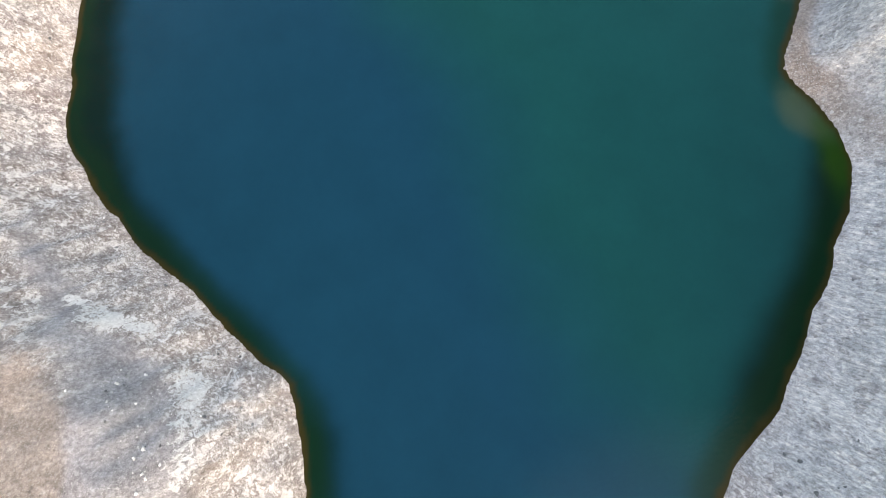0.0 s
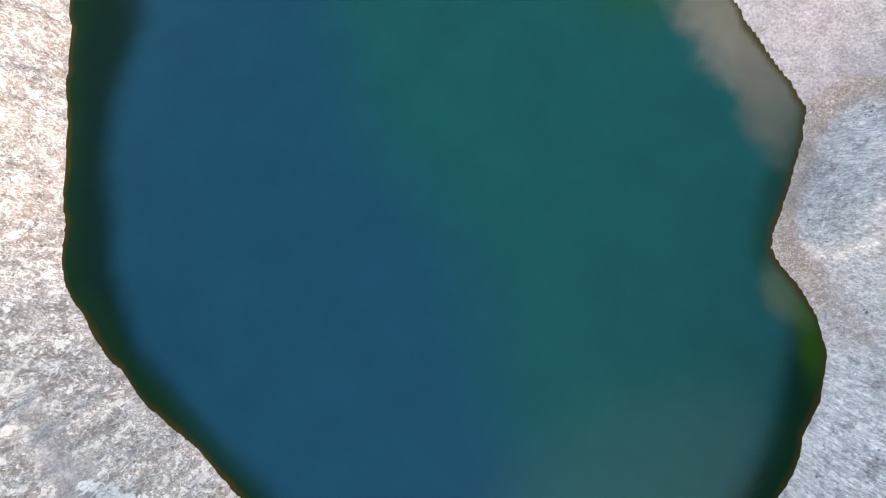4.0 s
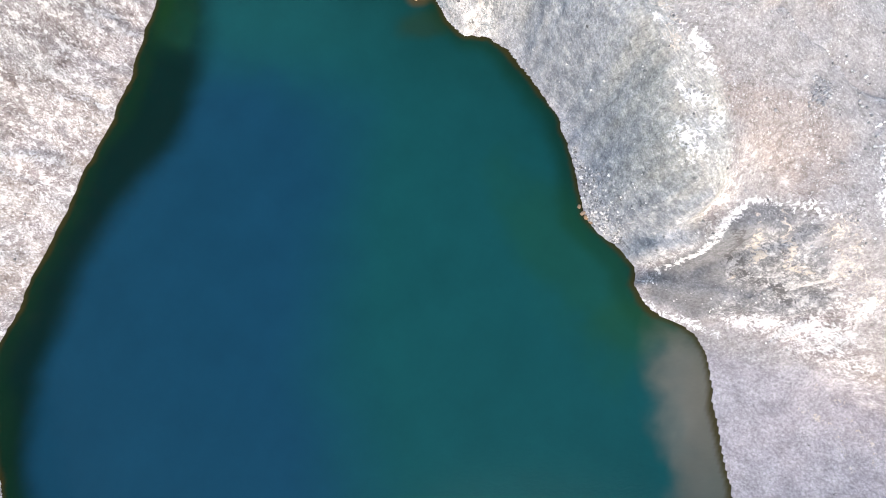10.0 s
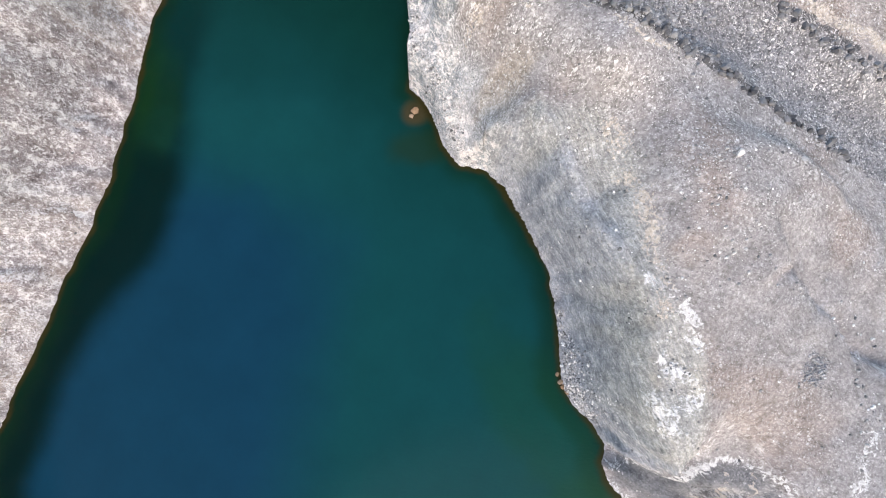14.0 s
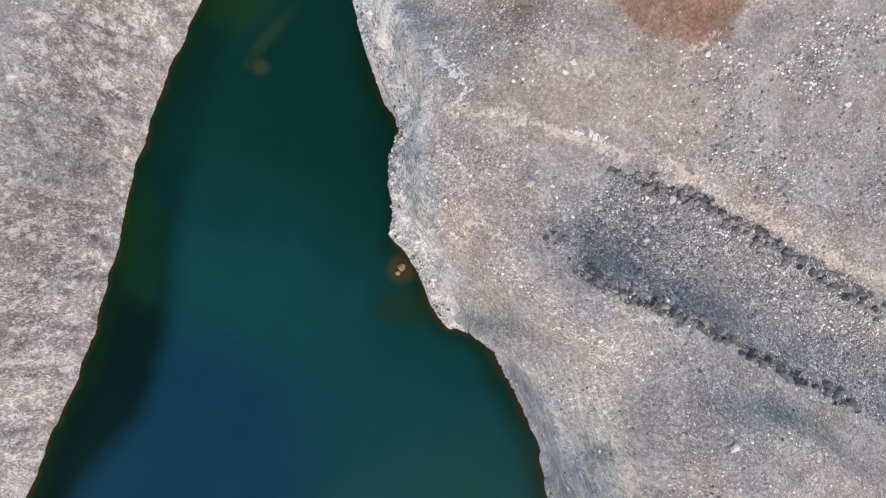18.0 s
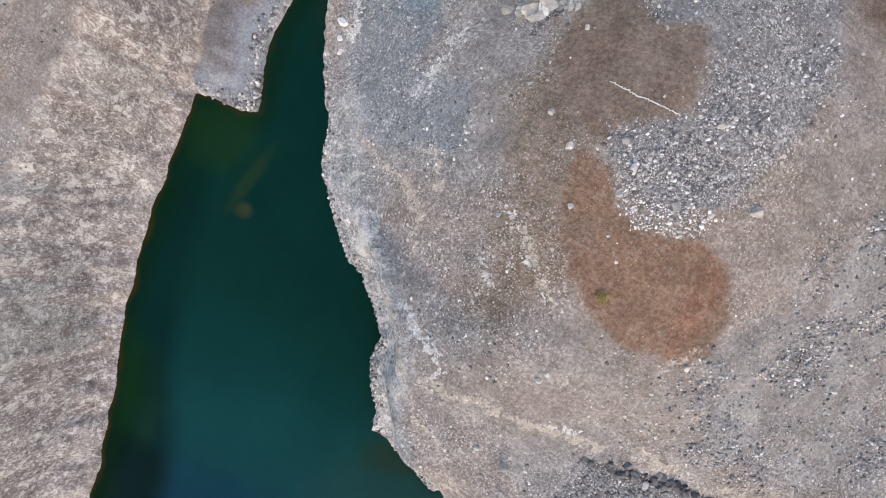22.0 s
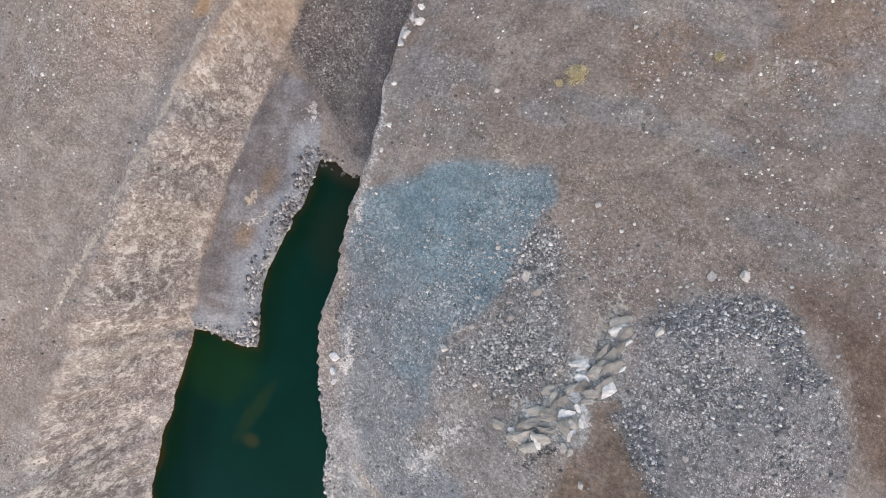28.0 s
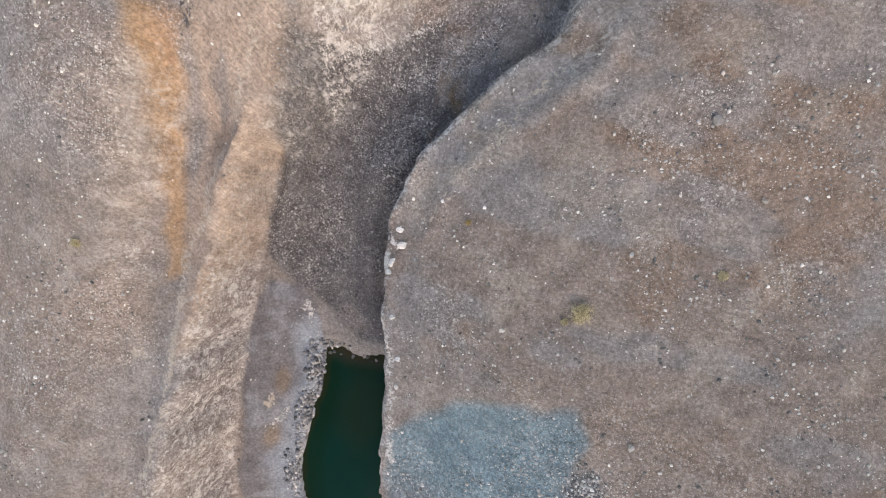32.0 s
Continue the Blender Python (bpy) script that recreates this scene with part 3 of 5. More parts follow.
vein([(-17.6, 150), (-12.5, 146.8), (-8.5, 145.8)], 0.35, CREAM, 0.7)
vein([(-6.5, 149.2), (-5.2, 153.4), (-1.5, 160.1), (2.4, 166.7)], 0.4, CREAM, 0.5)
vein([(-1.6, 143.9), (-0.2, 151.8), (5, 159.3), (12.6, 166.5)], 0.5, CREAM, 0.5)
vein([(40.9, 91.6), (44.6, 88), (50.7, 86.2)], 1.6, CREAM, 0.6)
# plateau
vein([(-30, 186.2), (-29.4, 185.1), (-28.5, 184.1)], 0.5, WHITE, 1.25)
vein([(-27.8, 187.8), (-27.2, 188.3)], 0.5, WHITE, 1.0)
vein([(-33.6, 179.7), (-32, 179.9), (-30.7, 181.9)], 0.9, WHITE, 0.8)
vein([(-30.4, 175.1), (-29.9, 176.4), (-29.3, 177.6)], 0.35, DARK, 1.2)
vein([(-31.3, 184.8), (-29.8, 188.5), (-28.6, 192.7)], 1.0, CREAM, 0.7)
vein([(-38.9, 172.8), (-37.3, 173.2), (-38.2, 169.9)], 0.7, WHITE, 0.7)
vein([(-38.8, 167.2), (-38.1, 171.2), (-37.1, 174.4)], 0.7, WHITE, 0.8)
vein([(-25.2, 153.8), (-23.5, 152.1)], 0.5, WHITE, 0.9)
vein([(-23.1, 158.4), (-21.6, 156.4), (-18, 152.5)], 0.5, CREAM, 1.0)
vein([(-33, 166.6), (-31.2, 162.7), (-29.1, 160.4)], 0.5, WHITE, 0.6)
vein([(-38.2, 160.5), (-34.8, 161.9), (-32.5, 158.3)], 0.8, CREAM, 0.7)
vein([(-35.7, 157.5), (-32.7, 153.8), (-32.1, 148.1)], 0.5, CREAM, 0.9)
vein([(-30.9, 145.6), (-28.1, 144.4), (-25.7, 143.6), (-24.5, 142.3)], 0.7, WHITE, 1.0)
vein([(-39, 152.3), (-40.2, 147.7)], 1.1, WHITE, 0.8)
vein([(-35.5, 145.7), (-31.9, 144.5), (-29, 140.9), (-23.8, 136.1), (-20.9, 133.4)], 0.9, CREAM, 0.75)
vein([(-25.1, 139.1), (-21.7, 140), (-18.4, 141.4), (-15.3, 141), (-10.8, 142), (-6.3, 142.2)], 0.6, CREAM, 1.0)
vein([(-24.3, 139.2), (-23.7, 141.6)], 0.5, WHITE, 0.8)
vein([(-12.3, 141.7), (-8.3, 142.5)], 0.5, WHITE, 0.8)
vein([(-2.6, 143.2), (2.5, 143.4), (11.4, 143.7), (14.9, 143.7), (21.4, 143.6), (36.5, 144.5)], 0.9, CREAM, 0.95)
vein([(-18.3, 127), (-16.3, 130.9), (-12.6, 129.1)], 1.3, CREAM, 0.7)
vein([(-6.4, 128.7), (0.9, 127.9), (5.1, 129)], 0.5, CREAM, 0.9)
# ramp edges: shadow below the rim painted in, together with dark rubble
vein([(-7, 140.9), (-0.5, 141.3), (4.7, 141.7), (10.3, 142.2), (15.9, 142.1), (24.5, 141.7)], 0.6, DARK, 1.3)
vein([(-5.8, 129.6), (-1.5, 129.4), (3.8, 130.1), (9.4, 130.5), (15.2, 130.7), (21.9, 130.7), (28, 130.2)], 0.6, DARK, 1.3)
vein([(-29.2, 183), (-28.5, 182.1), (-27.9, 181.2)], 0.5, WHITE, 1.3)
vein([(-39.8, 166.4), (-38.9, 170), (-37.6, 173.4)], 0.9, WHITE, 0.9)
vein([(-42.1, 151.8), (-39.3, 152.2), (-37.8, 150.6), (-39.1, 147.2)], 1.1, WHITE, 0.95)
vein([(-29.2, 144.3), (-27.3, 143.4), (-25.2, 142.7)], 0.8, WHITE, 1.15)
vein([(-46, 160.5), (-41.5, 158.5), (-36.5, 157.8), (-34, 155)], 0.6, CREAM, 0.85)
vein([(-30.6, 133.5), (-27.5, 131.5), (-24, 131)], 0.5, WHITE, 0.8)
vein([(-28, 125.6), (-25, 126.5), (-21.5, 127.5)], 0.5, WHITE, 0.7)
vein([(-25, 158.7), (-23.1, 157.9), (-20.7, 155.3), (-18.2, 153.2)], 0.6, WHITE, 0.9)
# cliff edge
vein([(-53.2, 175.9), (-52.9, 174), (-51.7, 170.3)], 0.8, WHITE, 0.9)
vein([(-64, 215.2), (-62, 214.1)], 0.4, WHITE, 1.2)
vein([(-63.6, 212.8), (-63.6, 211)], 0.5, WHITE, 1.2)
vein([(-63.6, 211), (-61.9, 204.6), (-59.4, 196.1), (-58.2, 188.8)], 0.5, WHITE, 0.75)
vein([(-63.9, 218.1), (-60.7, 226.5), (-56.9, 231.7)], 0.6, WHITE, 0.6)
vein([(-60.1, 215.4), (-55.9, 223.7), (-52.9, 228.4), (-50.2, 233.4), (-45.9, 238.9)], 0.9, CREAM, 0.5)
# south-western bank
vein([(-48.7, 3.6), (-44.3, 1.1), (-40.3, -0.7)], 0.7, WHITE, 1.0)
vein([(-35.3, -5.6), (-33.4, -7.5), (-30.9, -11.4), (-30.3, -16.1)], 0.7, WHITE, 1.0)
# north-western wall, ridge and ledge
vein([(-80.8, 235.3), (-82.8, 226.9), (-85.7, 220.1), (-88.7, 207.5), (-88.6, 198.1), (-89.2, 185.5), (-90.5, 169.8), (-94, 155.8)], 0.7, CREAM, 0.9)
vein([(-89.1, 187.1), (-89.6, 174.9), (-91.7, 163.8)], 0.7, WHITE, 0.7)
vein([(-76.4, 200.7), (-73.6, 191.3), (-73.4, 182.4), (-75.5, 168.7)], 0.7, WHITE, 0.6)
vein([(-74.7, 159.5), (-70.3, 160.1), (-71.4, 166.2), (-73.7, 168.3)], 0.7, WHITE, 0.8)
vein([(-80.2, 177.1), (-78.1, 180.8)], 1.0, WHITE, 0.5)
vein([(-80.3, 182.1), (-79.8, 183.8)], 0.8, CREAM, 0.8)
vein([(-101, 223.2), (-96.3, 227.5)], 0.6, CREAM, 0.6)
vein([(-73.3, 236.7), (-67.4, 239.3), (-62.5, 243)], 0.7, WHITE, 0.6)
vein([(-94.1, 192.9), (-93.2, 195)], 1.0, CREAM, 0.7)
vein([(-90, 237.2), (-87.2, 237.7), (-88.3, 234.8)], 0.8, DARK, 0.8)
# how much each place shows of flakes and veins (r), loose pale grit (g) and drawn-out streaks (b)
SHOW = np.zeros(GX.shape + (3,))
SHOW[..., 0] = np.clip(0.06 + STEEP * 0.95 + 0.35 * Z["outcrop"] + 0.7 * RIM * smooth(172, 156, GY), 0, 1) * (1 - Z["hollow"] * (1 - 0.55 * smooth(34, 39, GX + 0.5 * (GY - 85)))) * (1 - 0.9 * Z["track"]) * (1 - 0.6 * Z["fan"]) * (1 - 0.75 * Z["wall"]) * (1 - 0.7 * Z["ledge"]) * (1 - 0.75 * smooth(200, 212, GY) * (GX < -75))
SHOW[..., 1] = np.clip(0.6 + 0.4 * Z["track"] + 0.5 * Z["ring"] + 0.5 * Z["ramp"] + 0.3 * Z["strip"] + 0.25 * Z["valley"] - 0.45 * Z["any_brown"] - 0.5 * STEEP - 0.5 * Z["ledge"] - 0.4 * Z["tan"] - 0.5 * Z["orange"], 0, 1)
SHOW[..., 1] *= (1 - 0.45 * smooth(126, 114, GY)) * (1 - 0.6 * Z["fan"])
SHOW[..., 1] *= 0.35 + 0.75 * smooth(0.42, 0.6, 0.6 * patch + 0.4 * broad)
SHOW[..., 2] = np.clip(Z["wall"] + 0.6 * Z["tan"] + 0.3 * Z["headland"] + STEEP * smooth(20, 40, GX) * (GY < 60), 0, 1) * (1 - Z["hollow"])


# ------------------------------------------------------------------ materials
def material(name, rough=0.9, spec=0.2):
    m = bpy.data.materials.new(name)
    m.use_nodes = True
    n = m.node_tree
    b = n.nodes["Principled BSDF"]
    b.inputs["Roughness"].default_value = rough
    b.inputs["Specular IOR Level"].default_value = spec
    return m, n, b


def node(n, kind, **values):
    x = n.nodes.new(kind)
    for key, v in values.items():
        x.inputs[key.replace("_", " ")].default_value = v
    return x


def mixed(n, mode, fac, a, b):
    x = n.nodes.new("ShaderNodeMix")
    x.data_type, x.blend_type = "RGBA", mode
    for sock, v in ((x.inputs[0], fac), (x.inputs[6], a), (x.inputs[7], b)):
        if isinstance(v, bpy.types.NodeSocket):
            n.links.new(v, sock)
        else:
            sock.default_value = v if not isinstance(v, tuple) or len(v) == 4 else (*v, 1)
    return x.outputs[2]


def ramp(n, value, *stops):
    r = n.nodes.new("ShaderNodeValToRGB")
    while len(r.color_ramp.elements) < len(stops):
        r.color_ramp.elements.new(0.5)
    for e, (p, c) in zip(r.color_ramp.elements, stops):
        e.position, e.color = p, (c, c, c, 1) if isinstance(c, float) else (*c, 1)
    n.links.new(value, r.inputs[0])
    return r.outputs[0]


def mapped(n, vector, scale, warp=0.0, warp_scale=1.0, turn=0.0):
    """A position, warped by noise and stretched."""
    out = vector
    if warp:
        t = node(n, "ShaderNodeTexNoise", Scale=warp_scale, Detail=3.0)
        n.links.new(out, t.inputs["Vector"])
        sub = n.nodes.new("ShaderNodeVectorMath")
        sub.operation = "MULTIPLY_ADD"
        sub.inputs[1].default_value = (warp, warp, warp)
        n.links.new(t.outputs["Color"], sub.inputs[0])
        n.links.new(out, sub.inputs[2])
        out = sub.outputs[0]
    mp = n.nodes.new("ShaderNodeMapping")
    mp.vector_type = "TEXTURE"
    mp.inputs["Scale"].default_value = tuple(1.0 / v for v in scale)
    mp.inputs["Rotation"].default_value = (0, 0, radians(turn))
    n.links.new(out, mp.inputs["Vector"])
    return mp.outputs[0]


def maths(n, kind, a, b):
    x = n.nodes.new("ShaderNodeMath")
    x.operation, x.use_clamp = kind, False
    for sock, v in zip(x.inputs, (a, b)):
        if isinstance(v, bpy.types.NodeSocket):
            n.links.new(v, sock)
        else:
            sock.default_value = v
    return x.outputs[0]


def ground_material():
    m, n, b = material("quarry_ground", 0.92, 0.12)
    tint = n.nodes.new("ShaderNodeVertexColor")
    tint.layer_name = "tint"
    show = n.nodes.new("ShaderNodeVertexColor")
    show.layer_name = "show"
    split = n.nodes.new("ShaderNodeSeparateColor")
    n.links.new(show.outputs[0], split.inputs[0])
    flakes, grit, streaks = split.outputs
    pos = n.nodes.new("ShaderNodeNewGeometry").outputs["Position"]

    def noise_at(vector, scale, detail=6.0, rough=0.65, curl=0.0):
        t = node(n, "ShaderNodeTexNoise", Scale=scale, Detail=detail, Roughness=rough, Distortion=curl)
        n.links.new(vector, t.inputs["Vector"])
        return t.outputs[0]

    def cells(vector, scale, flat=False):
        t = node(n, "ShaderNodeTexVoronoi", Scale=scale)
        t.voronoi_dimensions = "2D" if flat else "3D"
        n.links.new(vector, t.inputs["Vector"])
        s2 = n.nodes.new("ShaderNodeSeparateColor")
        n.links.new(t.outputs["Color"], s2.inputs[0])
        return t.outputs["Distance"], s2.outputs[0], s2.outputs[1]

    fine = noise_at(pos, 2.6, 8.0, 0.75)
    mid = noise_at(pos, 0.4, 6.0, 0.65)
    c = mixed(n, "MULTIPLY", 1.0, tint.outputs[0], ramp(n, fine, (0.32, 0.56), (0.5, 0.98), (0.66, 1.46)))
    c = mixed(n, "MULTIPLY", 1.0, c, ramp(n, mid, (0.3, 0.76), (0.7, 1.2)))
    # broken rock: pale patches, curling pale veins and dark gaps
    rock = mapped(n, pos, (1.5, 1.5, 1.5), 0.4, 0.9)
    for scale, low, high in ((0.25, 0.64, 0.66), (0.8, 0.61, 0.625), (1.8, 0.615, 0.63)):
        hit = maths(n, "MULTIPLY", ramp(n, noise_at(rock, scale, 4.0, 0.55, 1.2), (low, 0.0), (high, 1.0)), flakes)
        c = mixed(n, "MIX", hit, c, ramp(n, fine, (0.3, (0.38, 0.35, 0.325)), (0.62, (0.69, 0.668, 0.645))))
    for scale, half in ((0.4, 0.007), (1.0, 0.011), (2.2, 0.016)):
        wave = noise_at(rock, scale, 3.0, 0.5, 1.6)
        hit = maths(n, "MULTIPLY", ramp(n, wave, (0.5 - half, 0.0), (0.5 - half * 0.4, 1.0), (0.5 + half * 0.4, 1.0), (0.5 + half, 0.0)), flakes)
        hit = maths(n, "MULTIPLY", hit, ramp(n, mid, (0.4, 0.1), (0.56, 1.0)))
        c = mixed(n, "MIX", hit, c, (0.68, 0.65, 0.615))
    crack = noise_at(rock, 1.0, 5.0, 0.6, 1.0)
    gap = maths(n, "MULTIPLY", ramp(n, crack, (0.35, 0.6), (0.40, 0.0)), flakes)
    c = mixed(n, "MULTIPLY", gap, c, (0.70, 0.67, 0.665))
    # sharp-edged broken flakes, pale and dark
    for scale, stretch, turn, white, dark in ((0.55, (1.0, 2.2, 1.4), 35.0, 0.91, 0.05), (1.2, (2.3, 1.0, 1.3), 20.0, 0.89, 0.06), (2.4, (1.0, 2.4, 1.2), -30.0, 0.87, 0.08)):
        _, pick, _ = cells(mapped(n, pos, stretch, 0.7 / scale, scale * 1.3, turn), scale)
        some = maths(n, "MULTIPLY", flakes, ramp(n, mid, (0.4, 0.15), (0.55, 1.0)))
        c = mixed(n, "MULTIPLY", maths(n, "MULTIPLY", ramp(n, pick, (dark, 0.8), (dark + 0.03, 0.0)), flakes), c, (0.76, 0.73, 0.725))
        c = mixed(n, "MIX", maths(n, "MULTIPLY", ramp(n, pick, (white, 0.0), (white + 0.02, 0.9)), some), c, ramp(n, fine, (0.32, (0.42, 0.385, 0.36)), (0.64, (0.74, 0.70, 0.67))))
    # veins and outcrops of their own, and painted dark bands, with broken edges
    marks = n.nodes.new("ShaderNodeVertexColor")
    marks.layer_name = "marks"
    three = n.nodes.new("ShaderNodeSeparateColor")
    n.links.new(marks.outputs[0], three.inputs[0])
    rag = maths(n, "MULTIPLY", maths(n, "SUBTRACT", noise_at(mapped(n, pos, (1, 1, 1), 0.6, 1.2), 1.1, 6.0, 0.7, 1.4), 0.51), 3.8)
    for sock, shades in zip(three.outputs, (((0.42, 0.405, 0.385), (0.70, 0.685, 0.665)), ((0.33, 0.275, 0.225), (0.55, 0.48, 0.41)), ((0.06, 0.058, 0.06), (0.12, 0.115, 0.11)))):
        hit = ramp(n, maths(n, "MULTIPLY", maths(n, "ADD", maths(n, "MULTIPLY", sock, 1.0), rag), ramp(n, sock, (0.02, 0.0), (0.12, 1.0))), (0.5, 0.0), (0.62, 1.0))
        c = mixed(n, "MIX", hit, c, ramp(n, fine, (0.3, shades[0]), (0.68, shades[1])))
    # streaks along the dip of the wall
    long_ = noise_at(mapped(n, pos, (0.3, 2.6, 0.6), 1.0, 0.35, -43.0), 1.5, 7.0, 0.72)
    c = mixed(n, "MULTIPLY", streaks, c, ramp(n, long_, (0.32, (0.68, 0.70, 0.72)), (0.5, (1.0, 1.0, 1.0)), (0.66, (1.5, 1.46, 1.38))))
    # loose grit: pale and dark stones too small to stand alone
    group = ramp(n, noise_at(pos, 0.22, 5.0, 0.7), (0.42, 0.68), (0.56, 1.0))
    _, pepper, _ = cells(mapped(n, pos, (1, 1, 1), 0.12, 5.0), 4.6)
    c = mixed(n, "MULTIPLY", maths(n, "MULTIPLY", grit, group), c, ramp(n, pepper, (0.0, 0.5), (0.6, 1.0), (1.0, 1.6)))
    for scale, low in ((1.5, 0.8), (2.6, 0.66), (4.4, 0.56), (7.0, 0.5)):
        dist, pick, shade = cells(mapped(n, pos, (1, 1, 1), 0.25 / scale, scale * 1.5), scale, True)
        hit = maths(n, "MULTIPLY", ramp(n, dist, (0.24, 1.0), (0.3, 0.0)), ramp(n, maths(n, "MULTIPLY", pick, group), (low, 0.0), (low + 0.04, 1.0)))
        c = mixed(n, "MIX", maths(n, "MULTIPLY", hit, grit), c, ramp(n, shade, (0.0, (0.10, 0.095, 0.095)), (0.3, (0.38, 0.36, 0.34)), (1.0, (0.80, 0.775, 0.745))))
    n.links.new(c, b.inputs["Base Color"])
    bump = node(n, "ShaderNodeBump", Strength=0.8, Distance=0.3)
    n.links.new(maths(n, "ADD", fine, maths(n, "MULTIPLY", crack, flakes)), bump.inputs["Height"])
    n.links.new(bump.outputs[0], b.inputs["Normal"])
    return m


def stone_material(name, *stops):
    """Broken stone, each piece of its own shade."""
    m, n, b = material(name, 0.9, 0.15)
    geo = n.nodes.new("ShaderNodeNewGeometry")
    t = node(n, "ShaderNodeTexNoise", Scale=6.0, Detail=6.0, Roughness=0.7)
    n.links.new(geo.outputs["Position"], t.inputs["Vector"])
    c = mixed(n, "MULTIPLY", 1.0, ramp(n, geo.outputs["Random Per Island"], *stops), ramp(n, t.outputs[0], (0.3, 0.7), (0.7, 1.25)))
    n.links.new(c, b.inputs["Base Color"])
    bump = node(n, "ShaderNodeBump", Strength=0.5, Distance=0.05)
    n.links.new(t.outputs[0], bump.inputs["Height"])
    n.links.new(bump.outputs[0], b.inputs["Normal"])
    return m


def water_material():
    m, n, b = material("lake_water", 0.02, 0.045)
    b.inputs["IOR"].default_value = 1.36
    tint = n.nodes.new("ShaderNodeVertexColor")
    tint.layer_name = "tint"
    pos = n.nodes.new("ShaderNodeNewGeometry").outputs["Position"]
    cloud = node(n, "ShaderNodeTexNoise", Scale=0.12, Detail=5.0, Roughness=0.6)
    n.links.new(pos, cloud.inputs["Vector"])
    n.links.new(mixed(n, "MULTIPLY", 1.0, tint.outputs[0], ramp(n, cloud.outputs[0], (0.3, 0.93), (0.7, 1.07))), b.inputs["Base Color"])
    wave = node(n, "ShaderNodeTexNoise", Scale=1.3, Detail=3.0, Roughness=0.5)
    n.links.new(mapped(n, pos, (1.0, 2.2, 1.0), 0.3, 0.3, 35.0), wave.inputs["Vector"])
    bump = node(n, "ShaderNodeBump", Strength=0.35, Distance=0.06)
    n.links.new(wave.outputs[0], bump.inputs["Height"])
    n.links.new(bump.outputs[0], b.inputs["Normal"])
    return m


GROUND = ground_material()
WATER = water_material()
PALE_STONE = stone_material("pale_stone", (0.0, (0.10, 0.10, 0.102)), (0.3, (0.20, 0.198, 0.197)), (0.5, (0.36, 0.35, 0.335)), (0.8, (0.52, 0.50, 0.475)), (1.0, (0.80, 0.78, 0.75)))
DARK_STONE = stone_material("dark_stone", (0.0, (0.10, 0.10, 0.105)), (0.4, (0.2, 0.2, 0.205)), (0.85, (0.29, 0.287, 0.285)), (1.0, (0.46, 0.45, 0.44)))
GREY_STONE = stone_material("grey_stone", (0.0, (0.10, 0.102, 0.107)), (0.4, (0.205, 0.207, 0.213)), (0.75, (0.37, 0.368, 0.368)), (1.0, (0.74, 0.725, 0.71)))
WHITE_STONE = stone_material("white_stone", (0.0, (0.22, 0.215, 0.21)), (0.3, (0.45, 0.44, 0.425)), (1.0, (0.82, 0.80, 0.77)))
BLUE_STONE = stone_material("blue_stone", (0.0, (0.12, 0.145, 0.16)), (0.6, (0.24, 0.27, 0.29)), (1.0, (0.5, 0.5, 0.48)))

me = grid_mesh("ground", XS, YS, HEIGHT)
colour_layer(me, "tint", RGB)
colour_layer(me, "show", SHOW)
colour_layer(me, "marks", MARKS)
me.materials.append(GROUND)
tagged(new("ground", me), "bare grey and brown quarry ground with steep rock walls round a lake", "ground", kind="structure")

# ------------------------------------------------------------------ water
wxs, wys = np.arange(-100, 64, 0.5), np.arange(-82, 202, 0.5)
WX, WY = np.meshgrid(wxs, wys)
_, wd = land(WX, WY)
depth = -wd
drift, fleck = fbm(WX, WY, 22, 4, 201), fbm(WX, WY, 5, 4, 211)
col = np.empty(WX.shape + (3,))
col[:] = (0.0003, 0.0385, 0.0405)


def dye(mask, colour):
    global col
    col = col + (np.array(colour) - col) * mask[..., None]


def pool(x, y, rx, ry, turn=0.0, soft=0.5):
    """A soft-edged oval patch of the lake bed seen through the water."""
    c_, s_ = math.cos(radians(turn)), math.sin(radians(turn))
    u, v = ((WX - x) * c_ + (WY - y) * s_) / rx, (-(WX - x) * s_ + (WY - y) * c_) / ry
    return smooth(1 + soft, 1 - soft, np.hypot(u, v) + 0.9 * (fleck - 0.5))


def within(ring, soft, ragged):
    """1 inside a ring drawn on the water, fading over soft metres at its wavy edge."""
    x, y = WX + ragged * 2 * (drift - 0.5) + ragged * 0.5 * (fleck - 0.5), WY + ragged * 2 * (fbm(WX, WY, 17, 4, 231) - 0.5)
    d = spread(ring + ring[:1], x, y)[0]
    return smooth(-soft, soft, np.where(inside(ring, x, y), d, -d))


BLUE_BASIN = [(-63.6, 87.9), (-58.4, 91.4), (-47.8, 94.8), (-35, 95.9), (-27.9, 91.2), (-23.2, 78.8), (-19.2, 59.2), (-10.6, 45.8), (-0.1, 35.5), (4.5, 12.4), (9.4, 1.3), (15.1, -9), (24.3, -21.4), (22.9, -73.2), (-69.5, -71.6), (-70.7, 89.5)]
# the two bands where the pit walls' dark reflection is painted on the lake
WEST_REFLECTION = [(-19.7, -72.4), (-18.2, -12.2), (-24, -4.9), (-30.1, 1.4), (-43.1, 10.5), (-51.1, 21.1), (-55.8, 32.6), (-59.4, 47.2), (-57.8, 63.1), (-55.4, 73.3), (-59.5, 91.5), (-66.5, 112.5), (-71.7, 128.4), (-75.6, 154.4), (-89.6, 154.8), (-99.6, -70.6)]
EAST_REFLECTION = [(46.1, 22.6), (44.9, 20), (41, 8.3), (36.1, 1), (30.7, -7.3), (27, -15.8), (25.2, -21.5), (22, -73.2), (53.5, -74.6), (54.3, 21.6)]
